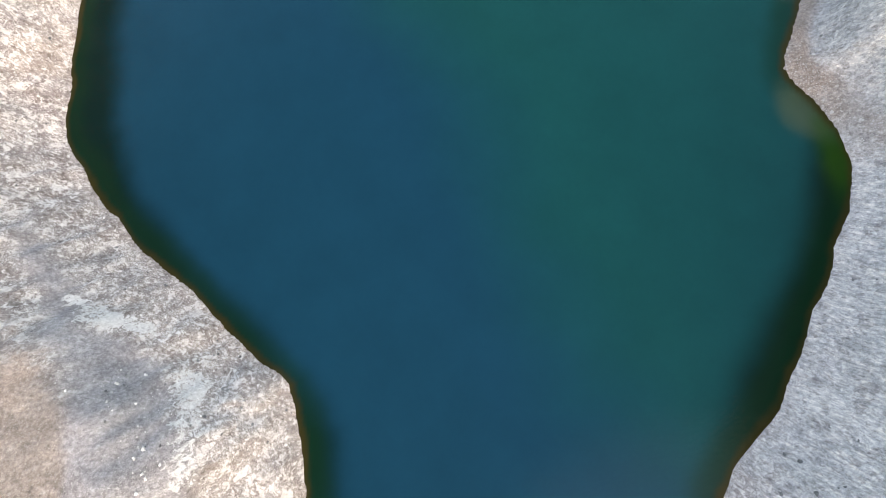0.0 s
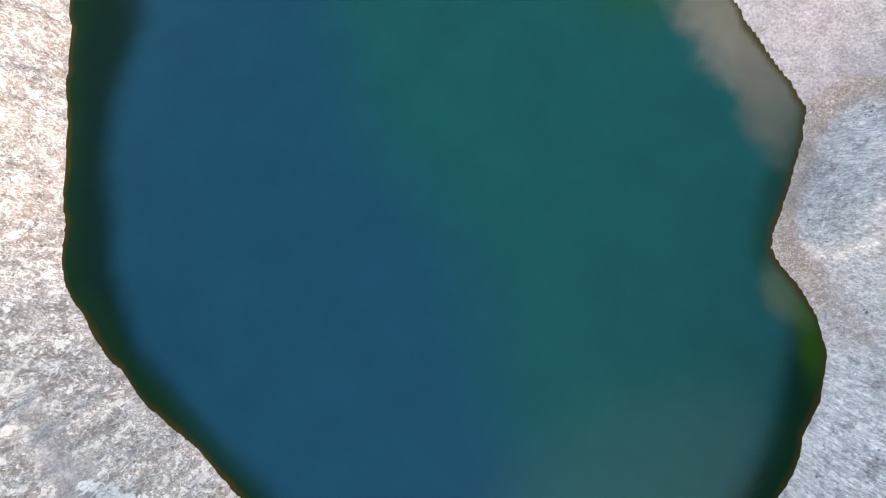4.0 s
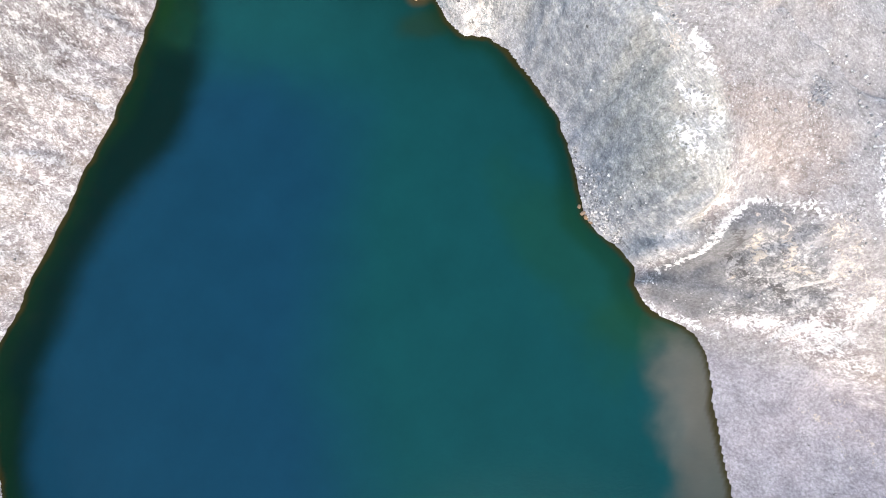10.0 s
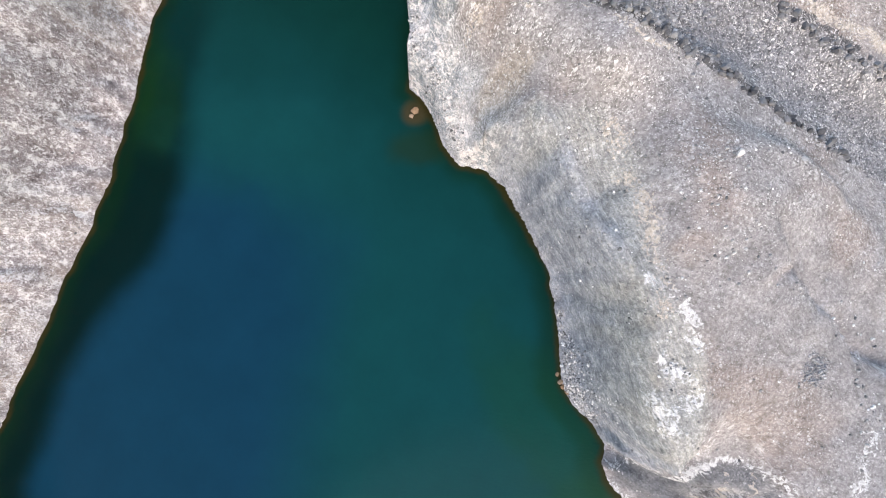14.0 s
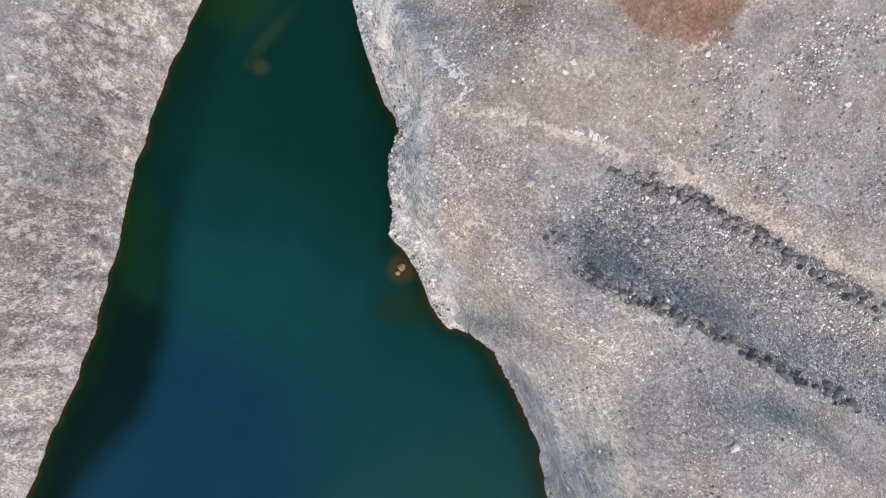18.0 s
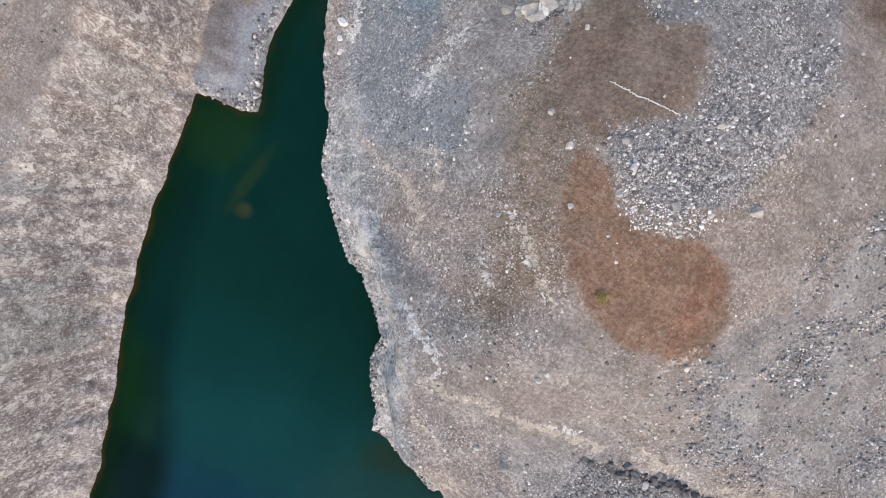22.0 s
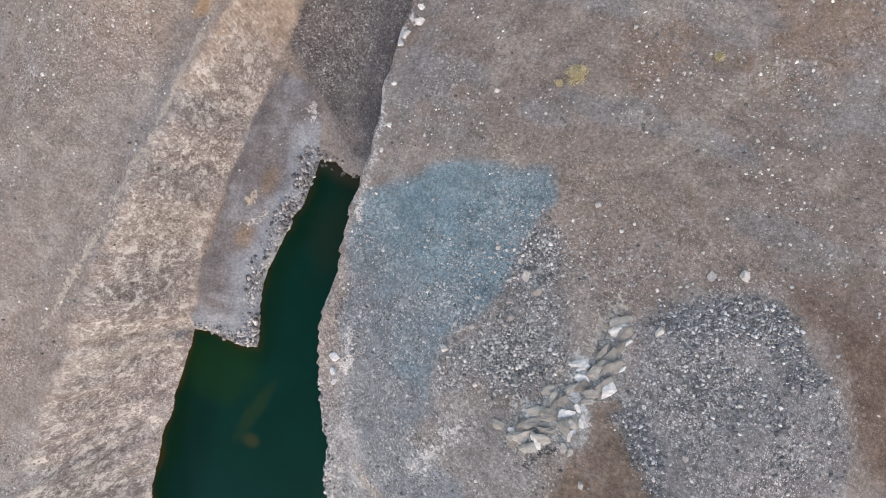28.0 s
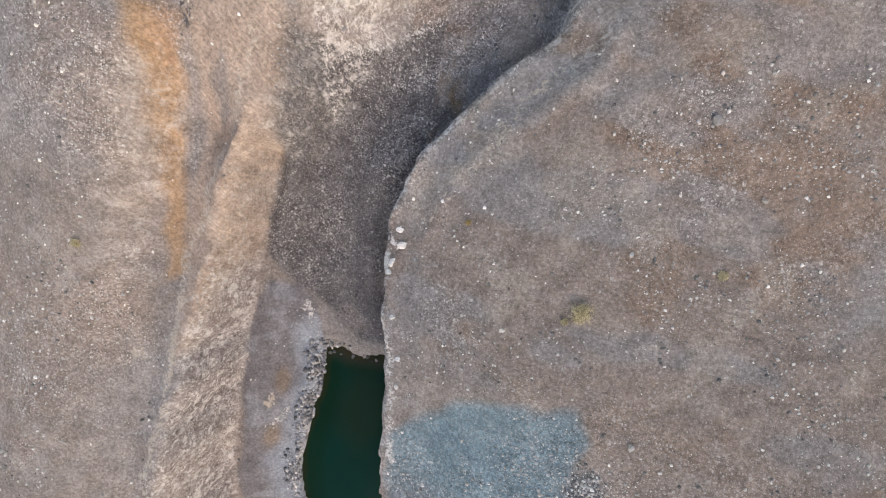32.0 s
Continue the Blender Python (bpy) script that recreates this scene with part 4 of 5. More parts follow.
dye(smooth(98, 138, WY + 14 * (drift - 0.5)), (0.0001, 0.0240, 0.0185))
# southern blue: deep water's own tone with some mirrored sky painted in
dye(within(BLUE_BASIN, 11, 5), (0.0012, 0.0285, 0.0510))
# mirrored walls along both shores, put into the water colour as dark dye
dye(within(WEST_REFLECTION, 3.2, 3) * np.interp(WY, (90, 125), (0.95, 0.4)), (0.0002, 0.0085, 0.0065))
dye(within(EAST_REFLECTION, 2.6, 2.5) * 0.95, (0.0003, 0.0080, 0.0042))
dye(0.6 * smooth(5, 1.5, depth + 4 * (drift - 0.5)), (0.0016, 0.0165, 0.0060))
dye(pool(-46, 105, 17, 9, 20) * 0.45, (0.0008, 0.046, 0.046))
dye(pool(-76.1, 104.6, 5, 9, 15) * 0.3, (0.004, 0.030, 0.006))
dye(pool(-68.9, 101.4, 4, 9, 20) * 0.35, (0.004, 0.030, 0.006))
dye(pool(-75.9, 152.4, 7, 6) * 0.5, (0.007, 0.034, 0.008))
dye(pool(-67.3, 147.1, 1.3, 6, -12) * 0.6, (0.014, 0.036, 0.016))
dye(pool(-65.9, 141.3, 1.5, 1.3) * 0.8, (0.030, 0.040, 0.018))
dye(pool(17.4, 81.1, 18, 7, -38) * 0.4, (0.003, 0.042, 0.020))
dye(pool(31.4, 75, 8, 4, 20) * 0.3, (0.006, 0.042, 0.014))
dye(pool(41.8, 66.8, 6, 11, 28) * 0.72, (0.112, 0.100, 0.080))
dye(pool(45.5, 55.2, 4, 9, 10) * 0.7, (0.060, 0.062, 0.050))
dye(pool(45.2, 26.1, 3, 5, 30) * 0.75, (0.040, 0.062, 0.038))
dye(pool(46.7, 19.9, 2.5, 6, 0) * 0.6, (0.012, 0.045, 0.004))
dye(pool(-25.8, 119.9, 2.2, 2.0) * 0.8, (0.050, 0.036, 0.016))
dye(pool(-22.9, 114.2, 5, 3, 30) * 0.5, (0.010, 0.022, 0.007))
dye(pool(-66.3, 193.7, 6.5, 2.6) * 0.9, (0.040, 0.036, 0.028))
dye(pool(-65.2, 183.4, 4, 9) * 0.7, (0.010, 0.026, 0.016))
dye(smooth(1.1, 0.1, depth + 1.2 * (fleck - 0.5)) * np.where(WY < 157, 0.9, 0.5), (0.026, 0.020, 0.006))
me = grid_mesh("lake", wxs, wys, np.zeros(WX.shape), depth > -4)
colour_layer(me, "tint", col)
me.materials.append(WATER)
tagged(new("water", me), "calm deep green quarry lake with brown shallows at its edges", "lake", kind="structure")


# ------------------------------------------------------------------ loose stones
def height_at(x, y):
    """Height of the finished ground at places."""
    i, j = np.clip(np.searchsorted(XS, x) - 1, 0, len(XS) - 2), np.clip(np.searchsorted(YS, y) - 1, 0, len(YS) - 2)
    u, v = (x - XS[i]) / (XS[i + 1] - XS[i]), (y - YS[j]) / (YS[j + 1] - YS[j])
    return (HEIGHT[j, i] * (1 - u) + HEIGHT[j, i + 1] * u) * (1 - v) + (HEIGHT[j + 1, i] * (1 - u) + HEIGHT[j + 1, i + 1] * u) * v


def ball(level):
    bm = bmesh.new()
    bmesh.ops.create_icosphere(bm, subdivisions=level, radius=1.0)
    v = np.array([p.co[:] for p in bm.verts])
    f = np.array([[p.index for p in q.verts] for q in bm.faces])
    bm.free()
    return v, f


def rock_shape(rng, level):
    """An angular stone about 2 across: a ball cut by random planes and squeezed."""
    v, f = ball(level)
    for _ in range(13):
        way = rng.normal(size=3)
        way /= np.linalg.norm(way)
        over = v @ way - rng.uniform(0.38, 0.72)
        v = v - np.outer(np.maximum(over, 0), way)
    v = v * (1 + rng.uniform(-0.08, 0.08, (len(v), 1)))
    return v * np.array((1.0, rng.uniform(0.6, 0.95), rng.uniform(0.45, 0.75))), f


def scatter(name, label, density, count, sizes, mat, seed, level=1, category="stones"):
    """One heap of many stones, as thick as density says, resting in the ground."""
    rng = np.random.default_rng(seed)
    inner = (GX > -140) & (GX < 90) & (GY > -60) & (GY < 265) & (SHORE > 0.3)
    w = np.where(inner, np.maximum(density, 0), 0).reshape(-1)
    pick = rng.choice(w.size, count, p=w / w.sum())
    x = GX.reshape(-1)[pick] + rng.uniform(-0.25, 0.25, count)
    y = GY.reshape(-1)[pick] + rng.uniform(-0.25, 0.25, count)
    r = sizes[0] * (sizes[1] / sizes[0]) ** (rng.random(count) ** 2.8)
    z = height_at(x, y) + r * 0.15
    shapes = [rock_shape(rng, level) for _ in range(8)]
    co, faces, base = [], [], 0
    kind = rng.integers(0, 8, count)
    for k, (v, f) in enumerate(shapes):
        sel = np.where(kind == k)[0]
        a = rng.uniform(0, 2 * math.pi, len(sel))
        ca, sa = np.cos(a)[:, None], np.sin(a)[:, None]
        p = np.stack([v[:, 0] * ca - v[:, 1] * sa, v[:, 0] * sa + v[:, 1] * ca, np.broadcast_to(v[:, 2], (len(sel), len(v)))], -1)
        p = p * r[sel][:, None, None] + np.stack([x[sel], y[sel], z[sel]], -1)[:, None, :]
        co.append(p.reshape(-1, 3))
        faces.append((f[None] + base + np.arange(len(sel))[:, None, None] * len(v)).reshape(-1, 3))
        base += len(sel) * len(v)
    co, faces = np.concatenate(co).astype(np.float32), np.concatenate(faces).astype(np.int32)
    me = bpy.data.meshes.new(name)
    me.vertices.add(len(co))
    me.vertices.foreach_set("co", co.reshape(-1))
    me.loops.add(faces.size)
    me.loops.foreach_set("vertex_index", faces.reshape(-1))
    me.polygons.add(len(faces))
    me.polygons.foreach_set("loop_start", np.arange(0, faces.size, 3, dtype=np.int32))
    me.polygons.foreach_set("loop_total", np.full(len(faces), 3, np.int32))
    me.update(calc_edges=True)
    me.materials.append(mat)
    return tagged(new(name, me), label, category, kind="stuff")


clump = smooth(0.48, 0.68, fbm(GX, GY, 7, 4, 301))
LEVEL = 1 - STEEP
DENSE_GRAVEL = [(-25.3, 193.9), (-21.1, 196.7), (-16.6, 198), (-14.5, 196.9), (-11.4, 194.1), (-13.4, 192.9), (-16.5, 194.4), (-20.8, 193.4), (-23.6, 191)]
DENSE_CORNER = [(-26.5, 182.8), (-24.7, 183.9), (-22, 182.4), (-20.6, 180.6), (-21.4, 178.6), (-24, 180.2)]
north_east = np.where((SHORE > 1) & (GX > -66), 1.0, 0.0) * np.where(GY > 81, 1.0, 0.0)
scatter("gravel", "pale and grey broken gravel strewn over brown quarry ground", north_east * LEVEL * (0.06 + clump) * (1 - 0.85 * Z["any_brown"]) * (1 - Z["ramp"]) * (1 - Z["valley"]), 34000, (0.06, 0.34), PALE_STONE, 1, 1)
scatter("gravel_ring", "dense grey gravel tipped beside the brown earth patches", Z["ring"] * (0.07 + 0.35 * clump ** 2) + 1.3 * zone(DENSE_GRAVEL, 0.8, 1.5, 94) + 1.3 * zone(DENSE_CORNER, 0.6, 1.2, 95) + 0.4 * Z["gravel_east"] * (0.15 + clump), 17000, (0.06, 0.34), GREY_STONE, 2, 1)
scatter("ramp_rubble", "dark angular rubble covering the sunken haul ramp", Z["ramp"] * (0.6 + clump), 9000, (0.06, 0.3), DARK_STONE, 3, 1)
scatter("ramp_blocks", "coarse broken blocks heaped at the head of the ramp", Z["ramp"] * smooth(12, -1, GX) * (0.4 + clump), 1100, (0.14, 0.5), DARK_STONE, 13, 1)
scatter("rubble_strip", "pale and grey rubble beside the blue gravel", Z["strip"] * (0.2 + clump), 3000, (0.08, 0.42), PALE_STONE, 14, 1)
scatter("strewn_stones", "single pale stones strewn over bare brown ground", np.where((GY > 191) & (SHORE > 2), 1.0, 0.0) * (1 - Z["valley"]) * LEVEL * (0.25 + clump), 3600, (0.11, 0.3), WHITE_STONE, 15, 1)
scatter("valley_gravel", "dark grey gravel on the floor beyond the lake", Z["valley"] * (0.25 + clump), 5000, (0.08, 0.36), DARK_STONE, 4, 1)
scatter("blue_gravel", "blue-grey gravel fan lying towards the cliff edge", Z["blue"] * (0.4 + clump) + 0.5 * Z["blue_south"], 3500, (0.05, 0.2), BLUE_STONE, 5, 1)
scatter("west_gravel", "grey stones on the bench behind the lake wall", LEVEL * np.where(GX < -82, 1.0, 0.0) * np.where(GY > 124, 1.0, 0.0) * (0.15 + clump) * (1 - 0.7 * Z["orange"]) * (1 - 0.7 * Z["tan"]), 4500, (0.08, 0.42), PALE_STONE, 6, 1)
SHORE_RUBBLE = [(8.9, 101.7), (12.6, 98.5), (17.1, 94.5), (24, 86.6), (26.1, 83.3), (18.7, 86.7), (15.3, 90.3), (11.2, 98.2)]
PILE = [(32.5, 107.1), (34.9, 107.2), (35, 104.1), (32.6, 103.7)]
scatter("stone_pile", "small heap of dark and white stones on bare ground", zone(PILE, 0.5, 0.4, 91), 500, (0.08, 0.32), DARK_STONE, 9, 1)
WHITE_RIM = [(-17.9, 164.6), (-14.3, 165.3), (-10.6, 165.8), (-8.8, 166.2), (-9.8, 164.6), (-12.7, 163.1), (-15, 162.4)]
scatter("white_stones", "white stones along the edge of the brown earth", zone(WHITE_RIM, 0.5, 0.8, 92) + 0.5 * zone(OUTCROP[9:14], 0.5, 0.8, 93), 450, (0.1, 0.34), WHITE_STONE, 10, 1)
LEDGE_EDGE = smooth(3.4, 0.8, SHORE) * (GX < -68) * (GY > 156) * (GY < 195)
scatter("ledge_rubble", "broken grey rock along the water's edge of the low ledge", LEDGE_EDGE * (0.3 + clump), 2200, (0.12, 0.75), GREY_STONE, 11, 1)
CLIFF_EDGE = smooth(1.6, 0.2, spread(CLIFF_RIM, GX, GY)[0]) * (GY < 168)
scatter("rim_rubble", "grey and pale loose rock along the cliff's edge", CLIFF_EDGE * (0.2 + clump), 1900, (0.08, 0.5), PALE_STONE, 12, 1)
scatter("shore_rubble", "grey rubble fallen along the foot of the pale wall", zone(SHORE_RUBBLE, 0.4, 0.6, 88), 2600, (0.08, 0.42), PALE_STONE, 7, 1)
scatter("wall_debris", "pale broken rock lodged on the pit walls", STEEP * smooth(0.5, 0.65, fbm(GX, GY, 3, 3, 305)) * np.where(GY < 208, 1.0, 0.0), 6000, (0.08, 0.4), PALE_STONE, 8, 1)

# ------------------------------------------------------------------ boulders that stand out singly
ROCKS = []
for k in range(9):
    v_, f_ = rock_shape(np.random.default_rng(900 + k), 2)
    me = bpy.data.meshes.new("boulder")
    me.from_pydata([tuple(p) for p in v_], [], [tuple(int(i) for i in q) for q in f_])
    ROCKS.append(me)


def boulder_material(name, dark, light):
    m, n, b = material(name, 0.9, 0.15)
    pos = n.nodes.new("ShaderNodeTexCoord").outputs["Object"]
    seed = n.nodes.new("ShaderNodeObjectInfo").outputs["Random"]
    t = node(n, "ShaderNodeTexNoise", Scale=2.4, Detail=7.0, Roughness=0.7)
    n.links.new(pos, t.inputs["Vector"])
    c = mixed(n, "MULTIPLY", 1.0, ramp(n, seed, (0.0, dark), (1.0, light)), ramp(n, t.outputs[0], (0.3, 0.65), (0.7, 1.3)))
    n.links.new(c, b.inputs["Base Color"])
    bump = node(n, "ShaderNodeBump", Strength=0.6, Distance=0.1)
    n.links.new(t.outputs[0], bump.inputs["Height"])
    n.links.new(bump.outputs[0], b.inputs["Normal"])
    return m


BOULDER_PALE = boulder_material("boulder_pale", (0.26, 0.245, 0.235), (0.52, 0.50, 0.475))
BOULDER_GREY = boulder_material("boulder_grey", (0.16, 0.16, 0.165), (0.38, 0.37, 0.36))
BOULDER_DARK = boulder_material("boulder_dark", (0.05, 0.05, 0.054), (0.2, 0.197, 0.195))
BOULDER_BROWN = boulder_material("boulder_brown", (0.24, 0.16, 0.10), (0.34, 0.24, 0.16))
SHARED = {}


def boulder(x, y, size, mat, label, group, rng, lift=0.2, name="boulder"):
    k = int(rng.integers(0, len(ROCKS)))
    if (k, mat.name) not in SHARED:
        SHARED[k, mat.name] = ROCKS[k].copy()
        SHARED[k, mat.name].materials.append(mat)
    ob = new(name, SHARED[k, mat.name])
    z = float(height_at(np.array([x]), np.array([y]))[0]) if lift < 5 else 0.0
    ob.location = (x, y, z + size * lift if lift < 5 else size * 0.12)
    ob.rotation_euler = (rng.uniform(-0.3, 0.3), rng.uniform(-0.3, 0.3), rng.uniform(0, 6.28))
    ob.scale = (size * rng.uniform(0.9, 1.15),) * 2 + (size * rng.uniform(0.8, 1.1),)
    return tagged(ob, label, "boulder", group)


rng = np.random.default_rng(77)
FIRST_BOULDERS = [(-37.3, 191.3, 0.95), (-35.9, 190.3, 0.8), (-20, 199.4, 0.8), (-25, 191.7, 0.65), (-34, 200.6, 0.6), (-6.6, 168.1, 0.95), (-13.7, 135.8, 0.9), (-16.8, 136.2, 0.5), (12.1, 157.8, 0.65), (21.6, 124.7, 0.5), (-17.5, 164.2, 0.55), (-13, 172.6, 0.6), (-23.1, 166.3, 0.55), (-25.8, 168.5, 0.5), (-20.6, 161.7, 0.45), (-13.1, 165.4, 0.6), (-15.1, 147.1, 0.5), (0.1, 140.8, 0.7), (-37.2, 186.8, 0.55), (-37.9, 188.2, 0.65), (-42, 180.5, 0.7)]
MORE_BOULDERS = [(-41.5, 182.9, 0.6), (-41.2, 183.5, 0.45), (-15.4, 146.2, 0.5), (-15.7, 147, 0.35), (-25.8, 158.5, 0.4), (-24.5, 158.7, 0.4), (-12.5, 133, 0.45), (0.9, 128, 0.45), (-20.2, 183.1, 0.5), (-48.3, 208.5, 0.5), (-20.5, 178.6, 0.45), (-15.6, 171.2, 0.6), (-26.4, 176.7, 0.45), (-37.5, 219.3, 0.4), (-32.6, 233.4, 0.8), (-26.6, 226.7, 0.55), (-22.4, 198.3, 0.7), (14.4, 121.2, 0.6), (-4, 153.5, 0.5), (-19.3, 168.3, 0.5), (-17.6, 166.6, 0.45)]
for x, y, size in FIRST_BOULDERS + MORE_BOULDERS:
    boulder(x, y, size, BOULDER_PALE, "pale angular boulder lying on the gravel plateau", "plateau boulders", rng)
for k in range(230):
    u = rng.random()
    side = k % 2
    line = ((-10.2, 132.3), (-1, 129.7), (6.5, 130.6), (19, 130.3), (30.9, 130.7)) if side else ((-5, 140.7), (2.9, 141.8), (11.1, 141.7), (23.4, 141.1), (34.1, 141.3))
    i = min(int(u * 4), 3)
    f = u * 4 - i
    boulder(line[i][0] + f * (line[i + 1][0] - line[i][0]) + rng.normal(0, 0.6), line[i][1] + f * (line[i + 1][1] - line[i][1]) + rng.normal(0, 0.5), rng.uniform(0.3, 0.7),
            BOULDER_DARK, "dark grey block among the rubble at the ramp's edge", "ramp blocks", rng)
for k in range(40):
    boulder(rng.uniform(-42, -36), rng.uniform(178.5, 194.5), rng.uniform(0.22, 0.5), BOULDER_PALE, "pale block in the rubble beside the blue gravel", "rubble strip blocks", rng)
for k in range(26):
    boulder(rng.uniform(-80, -57), rng.uniform(199, 242) , rng.uniform(0.2, 0.4), BOULDER_GREY, "grey stone on the dark valley gravel", "valley stones", rng)
for k in range(9):
    boulder(-72.3 + 8.5 * k / 8 + rng.normal(0, 0.4), 192.2 + 1.2 * k / 8 + rng.normal(0, 0.5), rng.uniform(0.3, 0.6), BOULDER_DARK, "dark wet rock at the lake's narrow end", "lake end rocks", rng, 9)
for x, y, size in ((16.7, 89.3, 0.85), (17.5, 88.7, 0.8), (15.9, 90.2, 0.55), (18.6, 88.3, 0.6)):
    boulder(x, y, size, BOULDER_BROWN, "brown rock standing in the shallows at the shore", "shore rocks", rng, 9)
for x, y, size in ((-25.9, 120.3, 1.15), (-25.8, 119.2, 0.7)):
    boulder(x, y, size, BOULDER_BROWN, "brown rock just breaking the water's surface", "rocks in the lake", rng, 9)

# ------------------------------------------------------------------ the rock outcrop on the plateau
OUTCROP_ROCK = boulder_material("outcrop_rock", (0.21, 0.195, 0.175), (0.40, 0.38, 0.345))
OUTCROP_WHITE = boulder_material("outcrop_white", (0.55, 0.535, 0.515), (0.74, 0.725, 0.70))


def slab(parent, x, y, size, flat, turn, mat, seed):
    """One angular slab of bedrock, sunk to its waist in the ground."""
    rng_ = np.random.default_rng(seed)
    v, f = rock_shape(rng_, 3)
    v = v * (1 + 0.07 * (np.sin(5 * v[:, :1] + seed) + np.cos(7 * v[:, 1:2] - seed)))
    v = v * np.array((size, size * rng_.uniform(0.55, 0.8), size * flat))
    c_, s_ = math.cos(turn), math.sin(turn)
    v = np.stack([v[:, 0] * c_ - v[:, 1] * s_, v[:, 0] * s_ + v[:, 1] * c_, v[:, 2]], 1)
    me = bpy.data.meshes.new("rock_slab")
    me.from_pydata([tuple(q) for q in v], [], [tuple(int(k) for k in q) for q in f])
    me.materials.append(mat)
    ob = new("rock_slab", me)
    ob.parent = parent
    ob.location = (x - parent.location.x, y - parent.location.y, float(height_at(np.array([x]), np.array([y]))[0]) + 0.05 * size - parent.location.z)


outcrop = new("rock_outcrop")
outcrop.location = (-29, 183, float(height_at(np.array([-29.0]), np.array([183.0]))[0]))
tagged(outcrop, "pale green-grey rock outcrop with white edges above brown earth", "rock outcrop")
for k, (x, y, size, turn) in enumerate(((-28.4, 190.2, 1.5, 0.9), (-27.5, 188.2, 1.7, 1.2), (-27.2, 186, 1.6, 0.7), (-28.9, 186.6, 1.3, 0.9), (-29.6, 184.3, 1.7, 1.0), (-28, 184.4, 1.3, 0.4), (-30.4, 182.4, 1.5, 1.0), (-28.7, 181, 1.4, 1.9),
                                        (-31.4, 180.4, 1.6, 0.8), (-30, 179.2, 1.5, 0.5), (-32.3, 178.4, 1.5, 0.9), (-31, 177.8, 1.2, 0.3), (-32.6, 176.4, 1.2, 0.8), (-27.9, 179.8, 1.0, 1.7))):
    for q in range(4):
        slab(outcrop, x + rng.normal(0, 0.6), y + rng.normal(0, 0.6), size * rng.uniform(0.65, 1.1), 0.3, turn + rng.normal(0, 0.5), OUTCROP_ROCK if rng.random() < 0.86 else OUTCROP_WHITE, 500 + 4 * k + q)
for k, (x, y, size, turn) in enumerate(((-28.8, 182.4, 0.85, 2.3), (-28.1, 181.3, 0.8, 2.2), (-32.9, 177.3, 0.7, 0.9), (-32.2, 179.4, 0.6, 1.0), (-27, 189.6, 0.6, 1.2), (-26.6, 187.2, 0.5, 1.3))):
    slab(outcrop, x, y, size, 0.5, turn, OUTCROP_WHITE, 560 + k)

# white blocks on the cliff's edge, and a thin pale vein across the brown earth
BOULDER_WHITE = boulder_material("boulder_white", (0.58, 0.565, 0.545), (0.78, 0.765, 0.745))
for x, y, size in ((-61.6, 214.6, 0.95), (-62.1, 216.2, 0.7), (-62.4, 212.2, 0.85), (-62.5, 211, 0.55), (-53.6, 171.8, 0.9), (-53.1, 170.2, 0.85), (-52.6, 168.7, 0.6), (-59.3, 200.8, 0.55), (-58.9, 197.6, 0.5), (-60.9, 205.9, 0.5)):
    boulder(x, y, size, BOULDER_WHITE, "white block of rock on the cliff's edge", "white edge blocks", rng, 0.12)


def vein_strip(points, width, label):
    """A narrow, slightly raised and uneven band of pale rock along a line."""
    rng_ = np.random.default_rng(31)
    verts, faces = [], []
    steps = 60
    for k in range(steps + 1):
        u = k / steps * (len(points) - 1)
        i_ = min(int(u), len(points) - 2)
        f_ = u - i_
        x = points[i_][0] + f_ * (points[i_ + 1][0] - points[i_][0])
        y = points[i_][1] + f_ * (points[i_ + 1][1] - points[i_][1]) + rng_.normal(0, 0.05)
        w = width * rng_.uniform(0.5, 1.2)
        for off, up in ((-w, -0.1), (-w * 0.6, 0.06), (w * 0.6, 0.06), (w, -0.1)):
            verts.append((x, y + off, float(height_at(np.array([x]), np.array([y + off]))[0]) + up))
        if k:
            b_ = 4 * k
            faces += [(b_ - 4 + q, b_ - 3 + q, b_ + 1 + q, b_ + q) for q in range(3)]
    me = bpy.data.meshes.new("rock_vein")
    me.from_pydata(verts, [], faces)
    me.materials.append(OUTCROP_WHITE)
    tagged(new("rock_vein", me), label, "rock vein")


vein_strip([(-22.6, 172.5), (-19.8, 172.1), (-16.3, 172)], 0.07, "thin pale vein of rock crossing the brown earth")

# ------------------------------------------------------------------ shrubs
def leaf_material(name, a, b_):
    m, n, b = material(name, 0.7, 0.2)
    geo = n.nodes.new("ShaderNodeNewGeometry")
    n.links.new(ramp(n, geo.outputs["Random Per Island"], (0.0, a), (1.0, b_)), b.inputs["Base Color"])
    return m


LEAF = leaf_material("shrub_leaf", (0.42, 0.36, 0.225), (0.62, 0.55, 0.37))
YELLOW_LEAF = leaf_material("yellow_leaf", (0.30, 0.22, 0.10), (0.46, 0.35, 0.16))
TWIG = material("twig", 0.9, 0.1)[0]
TWIG.node_tree.nodes["Principled BSDF"].inputs["Base Color"].default_value = (0.10, 0.075, 0.05, 1)


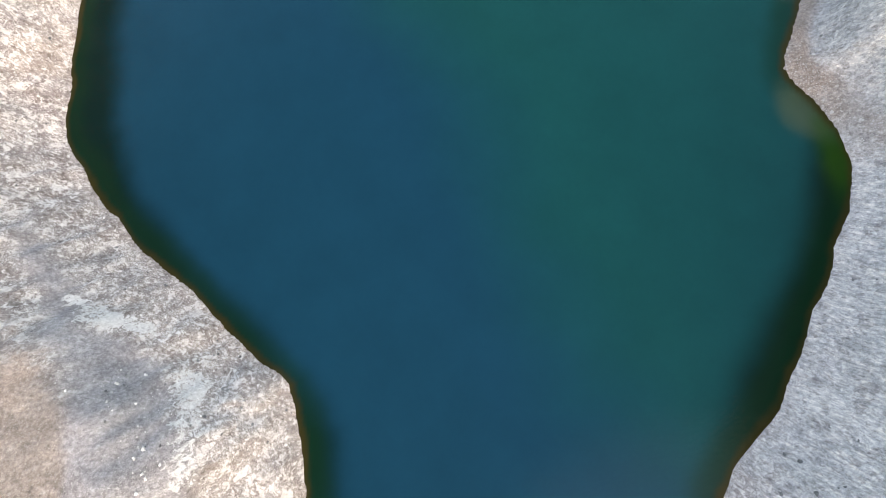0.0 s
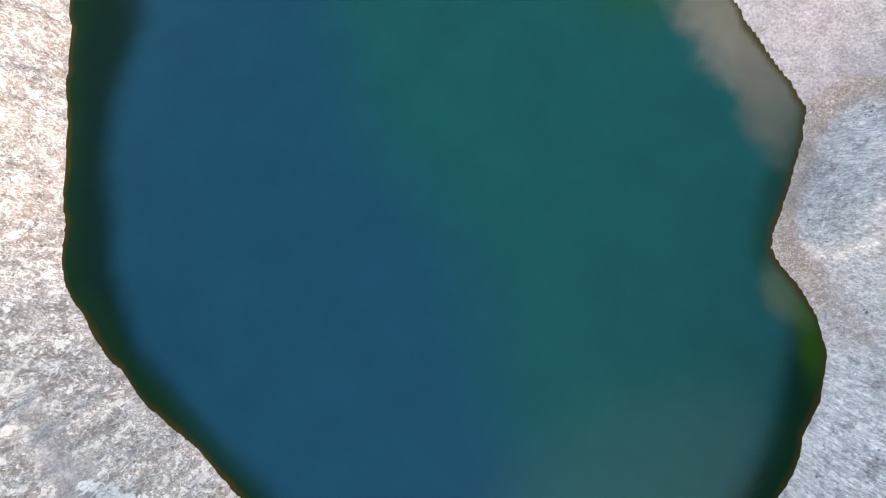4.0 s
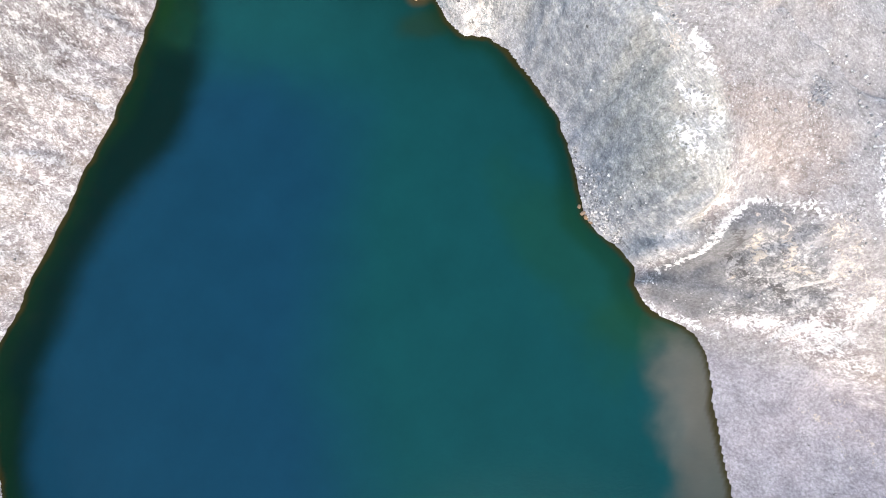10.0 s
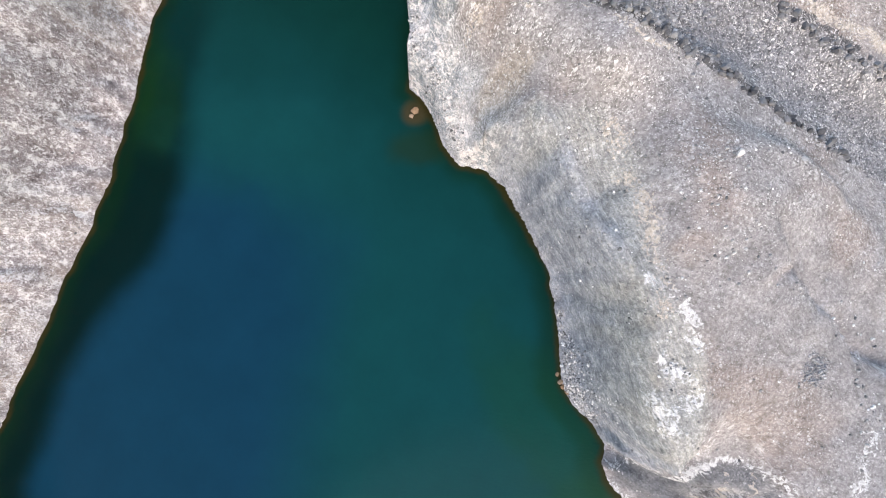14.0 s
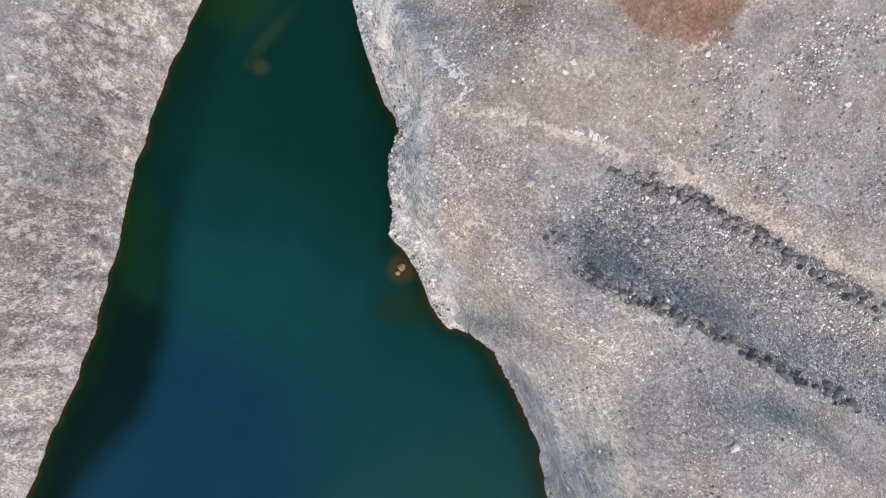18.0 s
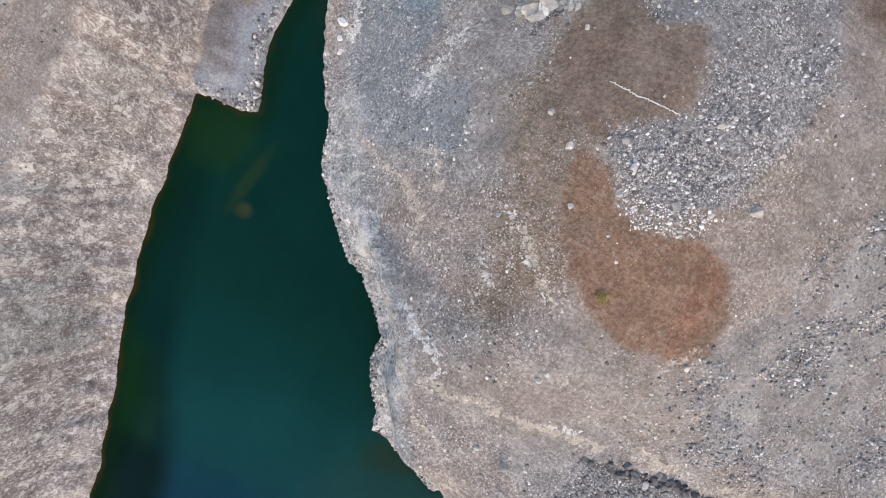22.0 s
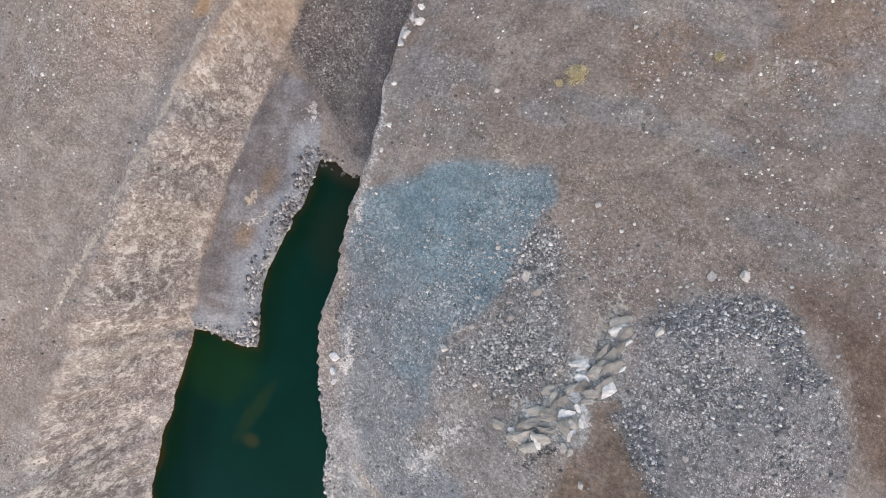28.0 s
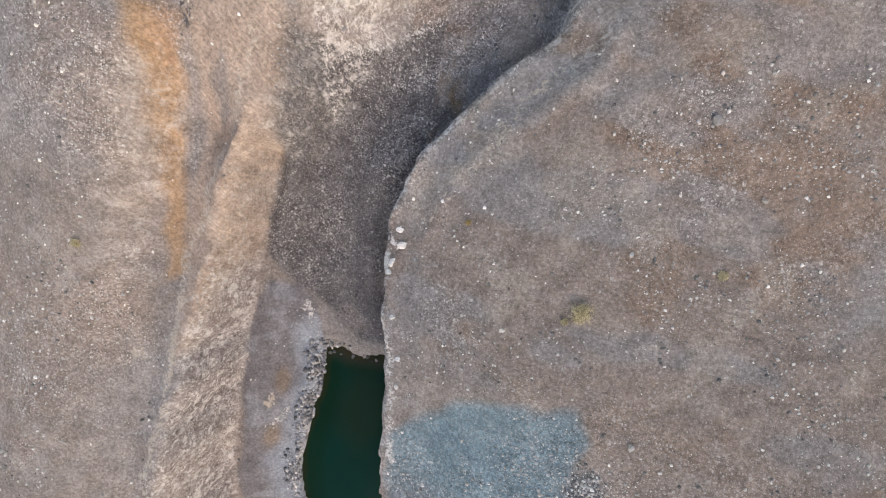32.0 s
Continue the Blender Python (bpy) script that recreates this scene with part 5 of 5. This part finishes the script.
def shrub(x, y, radius, mat, label, seed):
    rng = np.random.default_rng(seed)
    base = new("shrub")
    base.location = (x, y, float(height_at(np.array([x]), np.array([y]))[0]) - 0.03)
    tagged(base, label, "shrub", "shrubs")
    verts, faces, tv, tf = [], [], [], []
    for _ in range(int(50 + 60 * radius)):
        a, r = rng.uniform(0, 6.28), radius * math.sqrt(rng.random()) * rng.uniform(0.6, 1.0)
        tip = np.array((r * math.cos(a), r * math.sin(a), radius * (0.25 + 0.5 * rng.random()) * (1.1 - 0.6 * r / radius)))
        side = np.array((-math.sin(a), math.cos(a), 0)) * 0.012 * (1 + radius)
        n0 = len(tv)
        tv += [tuple(-side), tuple(side), tuple(tip * 0.95), tuple(np.array((0, 0, 0.02)))]
        tf += [(n0, n0 + 1, n0 + 2), (n0 + 1, n0 + 3, n0 + 2), (n0 + 3, n0, n0 + 2)]
        for _ in range(14):
            p = tip * rng.uniform(0.55, 1.05) + rng.normal(0, 0.09 * radius, 3)
            p[2] = max(p[2], 0.03)
            u, w = rng.normal(size=3), rng.normal(size=3)
            u, w = u / np.linalg.norm(u) * 0.09 * (0.5 + radius * 0.5), w / np.linalg.norm(w) * 0.04 * (0.5 + radius * 0.5)
            n1 = len(verts)
            verts += [tuple(p - u), tuple(p + w), tuple(p + u), tuple(p - w)]
            faces.append((n1, n1 + 1, n1 + 2, n1 + 3))
    for nm, vv, ff, mm in (("foliage", verts, faces, mat), ("stems", tv, tf, TWIG)):
        me = bpy.data.meshes.new(nm)
        me.from_pydata(vv, [], ff)
        me.materials.append(mm)
        new(nm, me).parent = base


for k, (x, y, r) in enumerate(((-41, 212.5, 1.35), (-28.9, 219, 0.65), (-42.4, 211.2, 0.5), (-99, 208.1, 0.7))):
    shrub(x, y, r, LEAF, "low pale green shrub growing on bare stony ground", 40 + k)
for k, (x, y, r) in enumerate(((-54.1, 219, 0.42), (-14.4, 155.8, 0.75))):
    shrub(x, y, r, YELLOW_LEAF, "small yellowish shrub on bare ground", 60 + k)
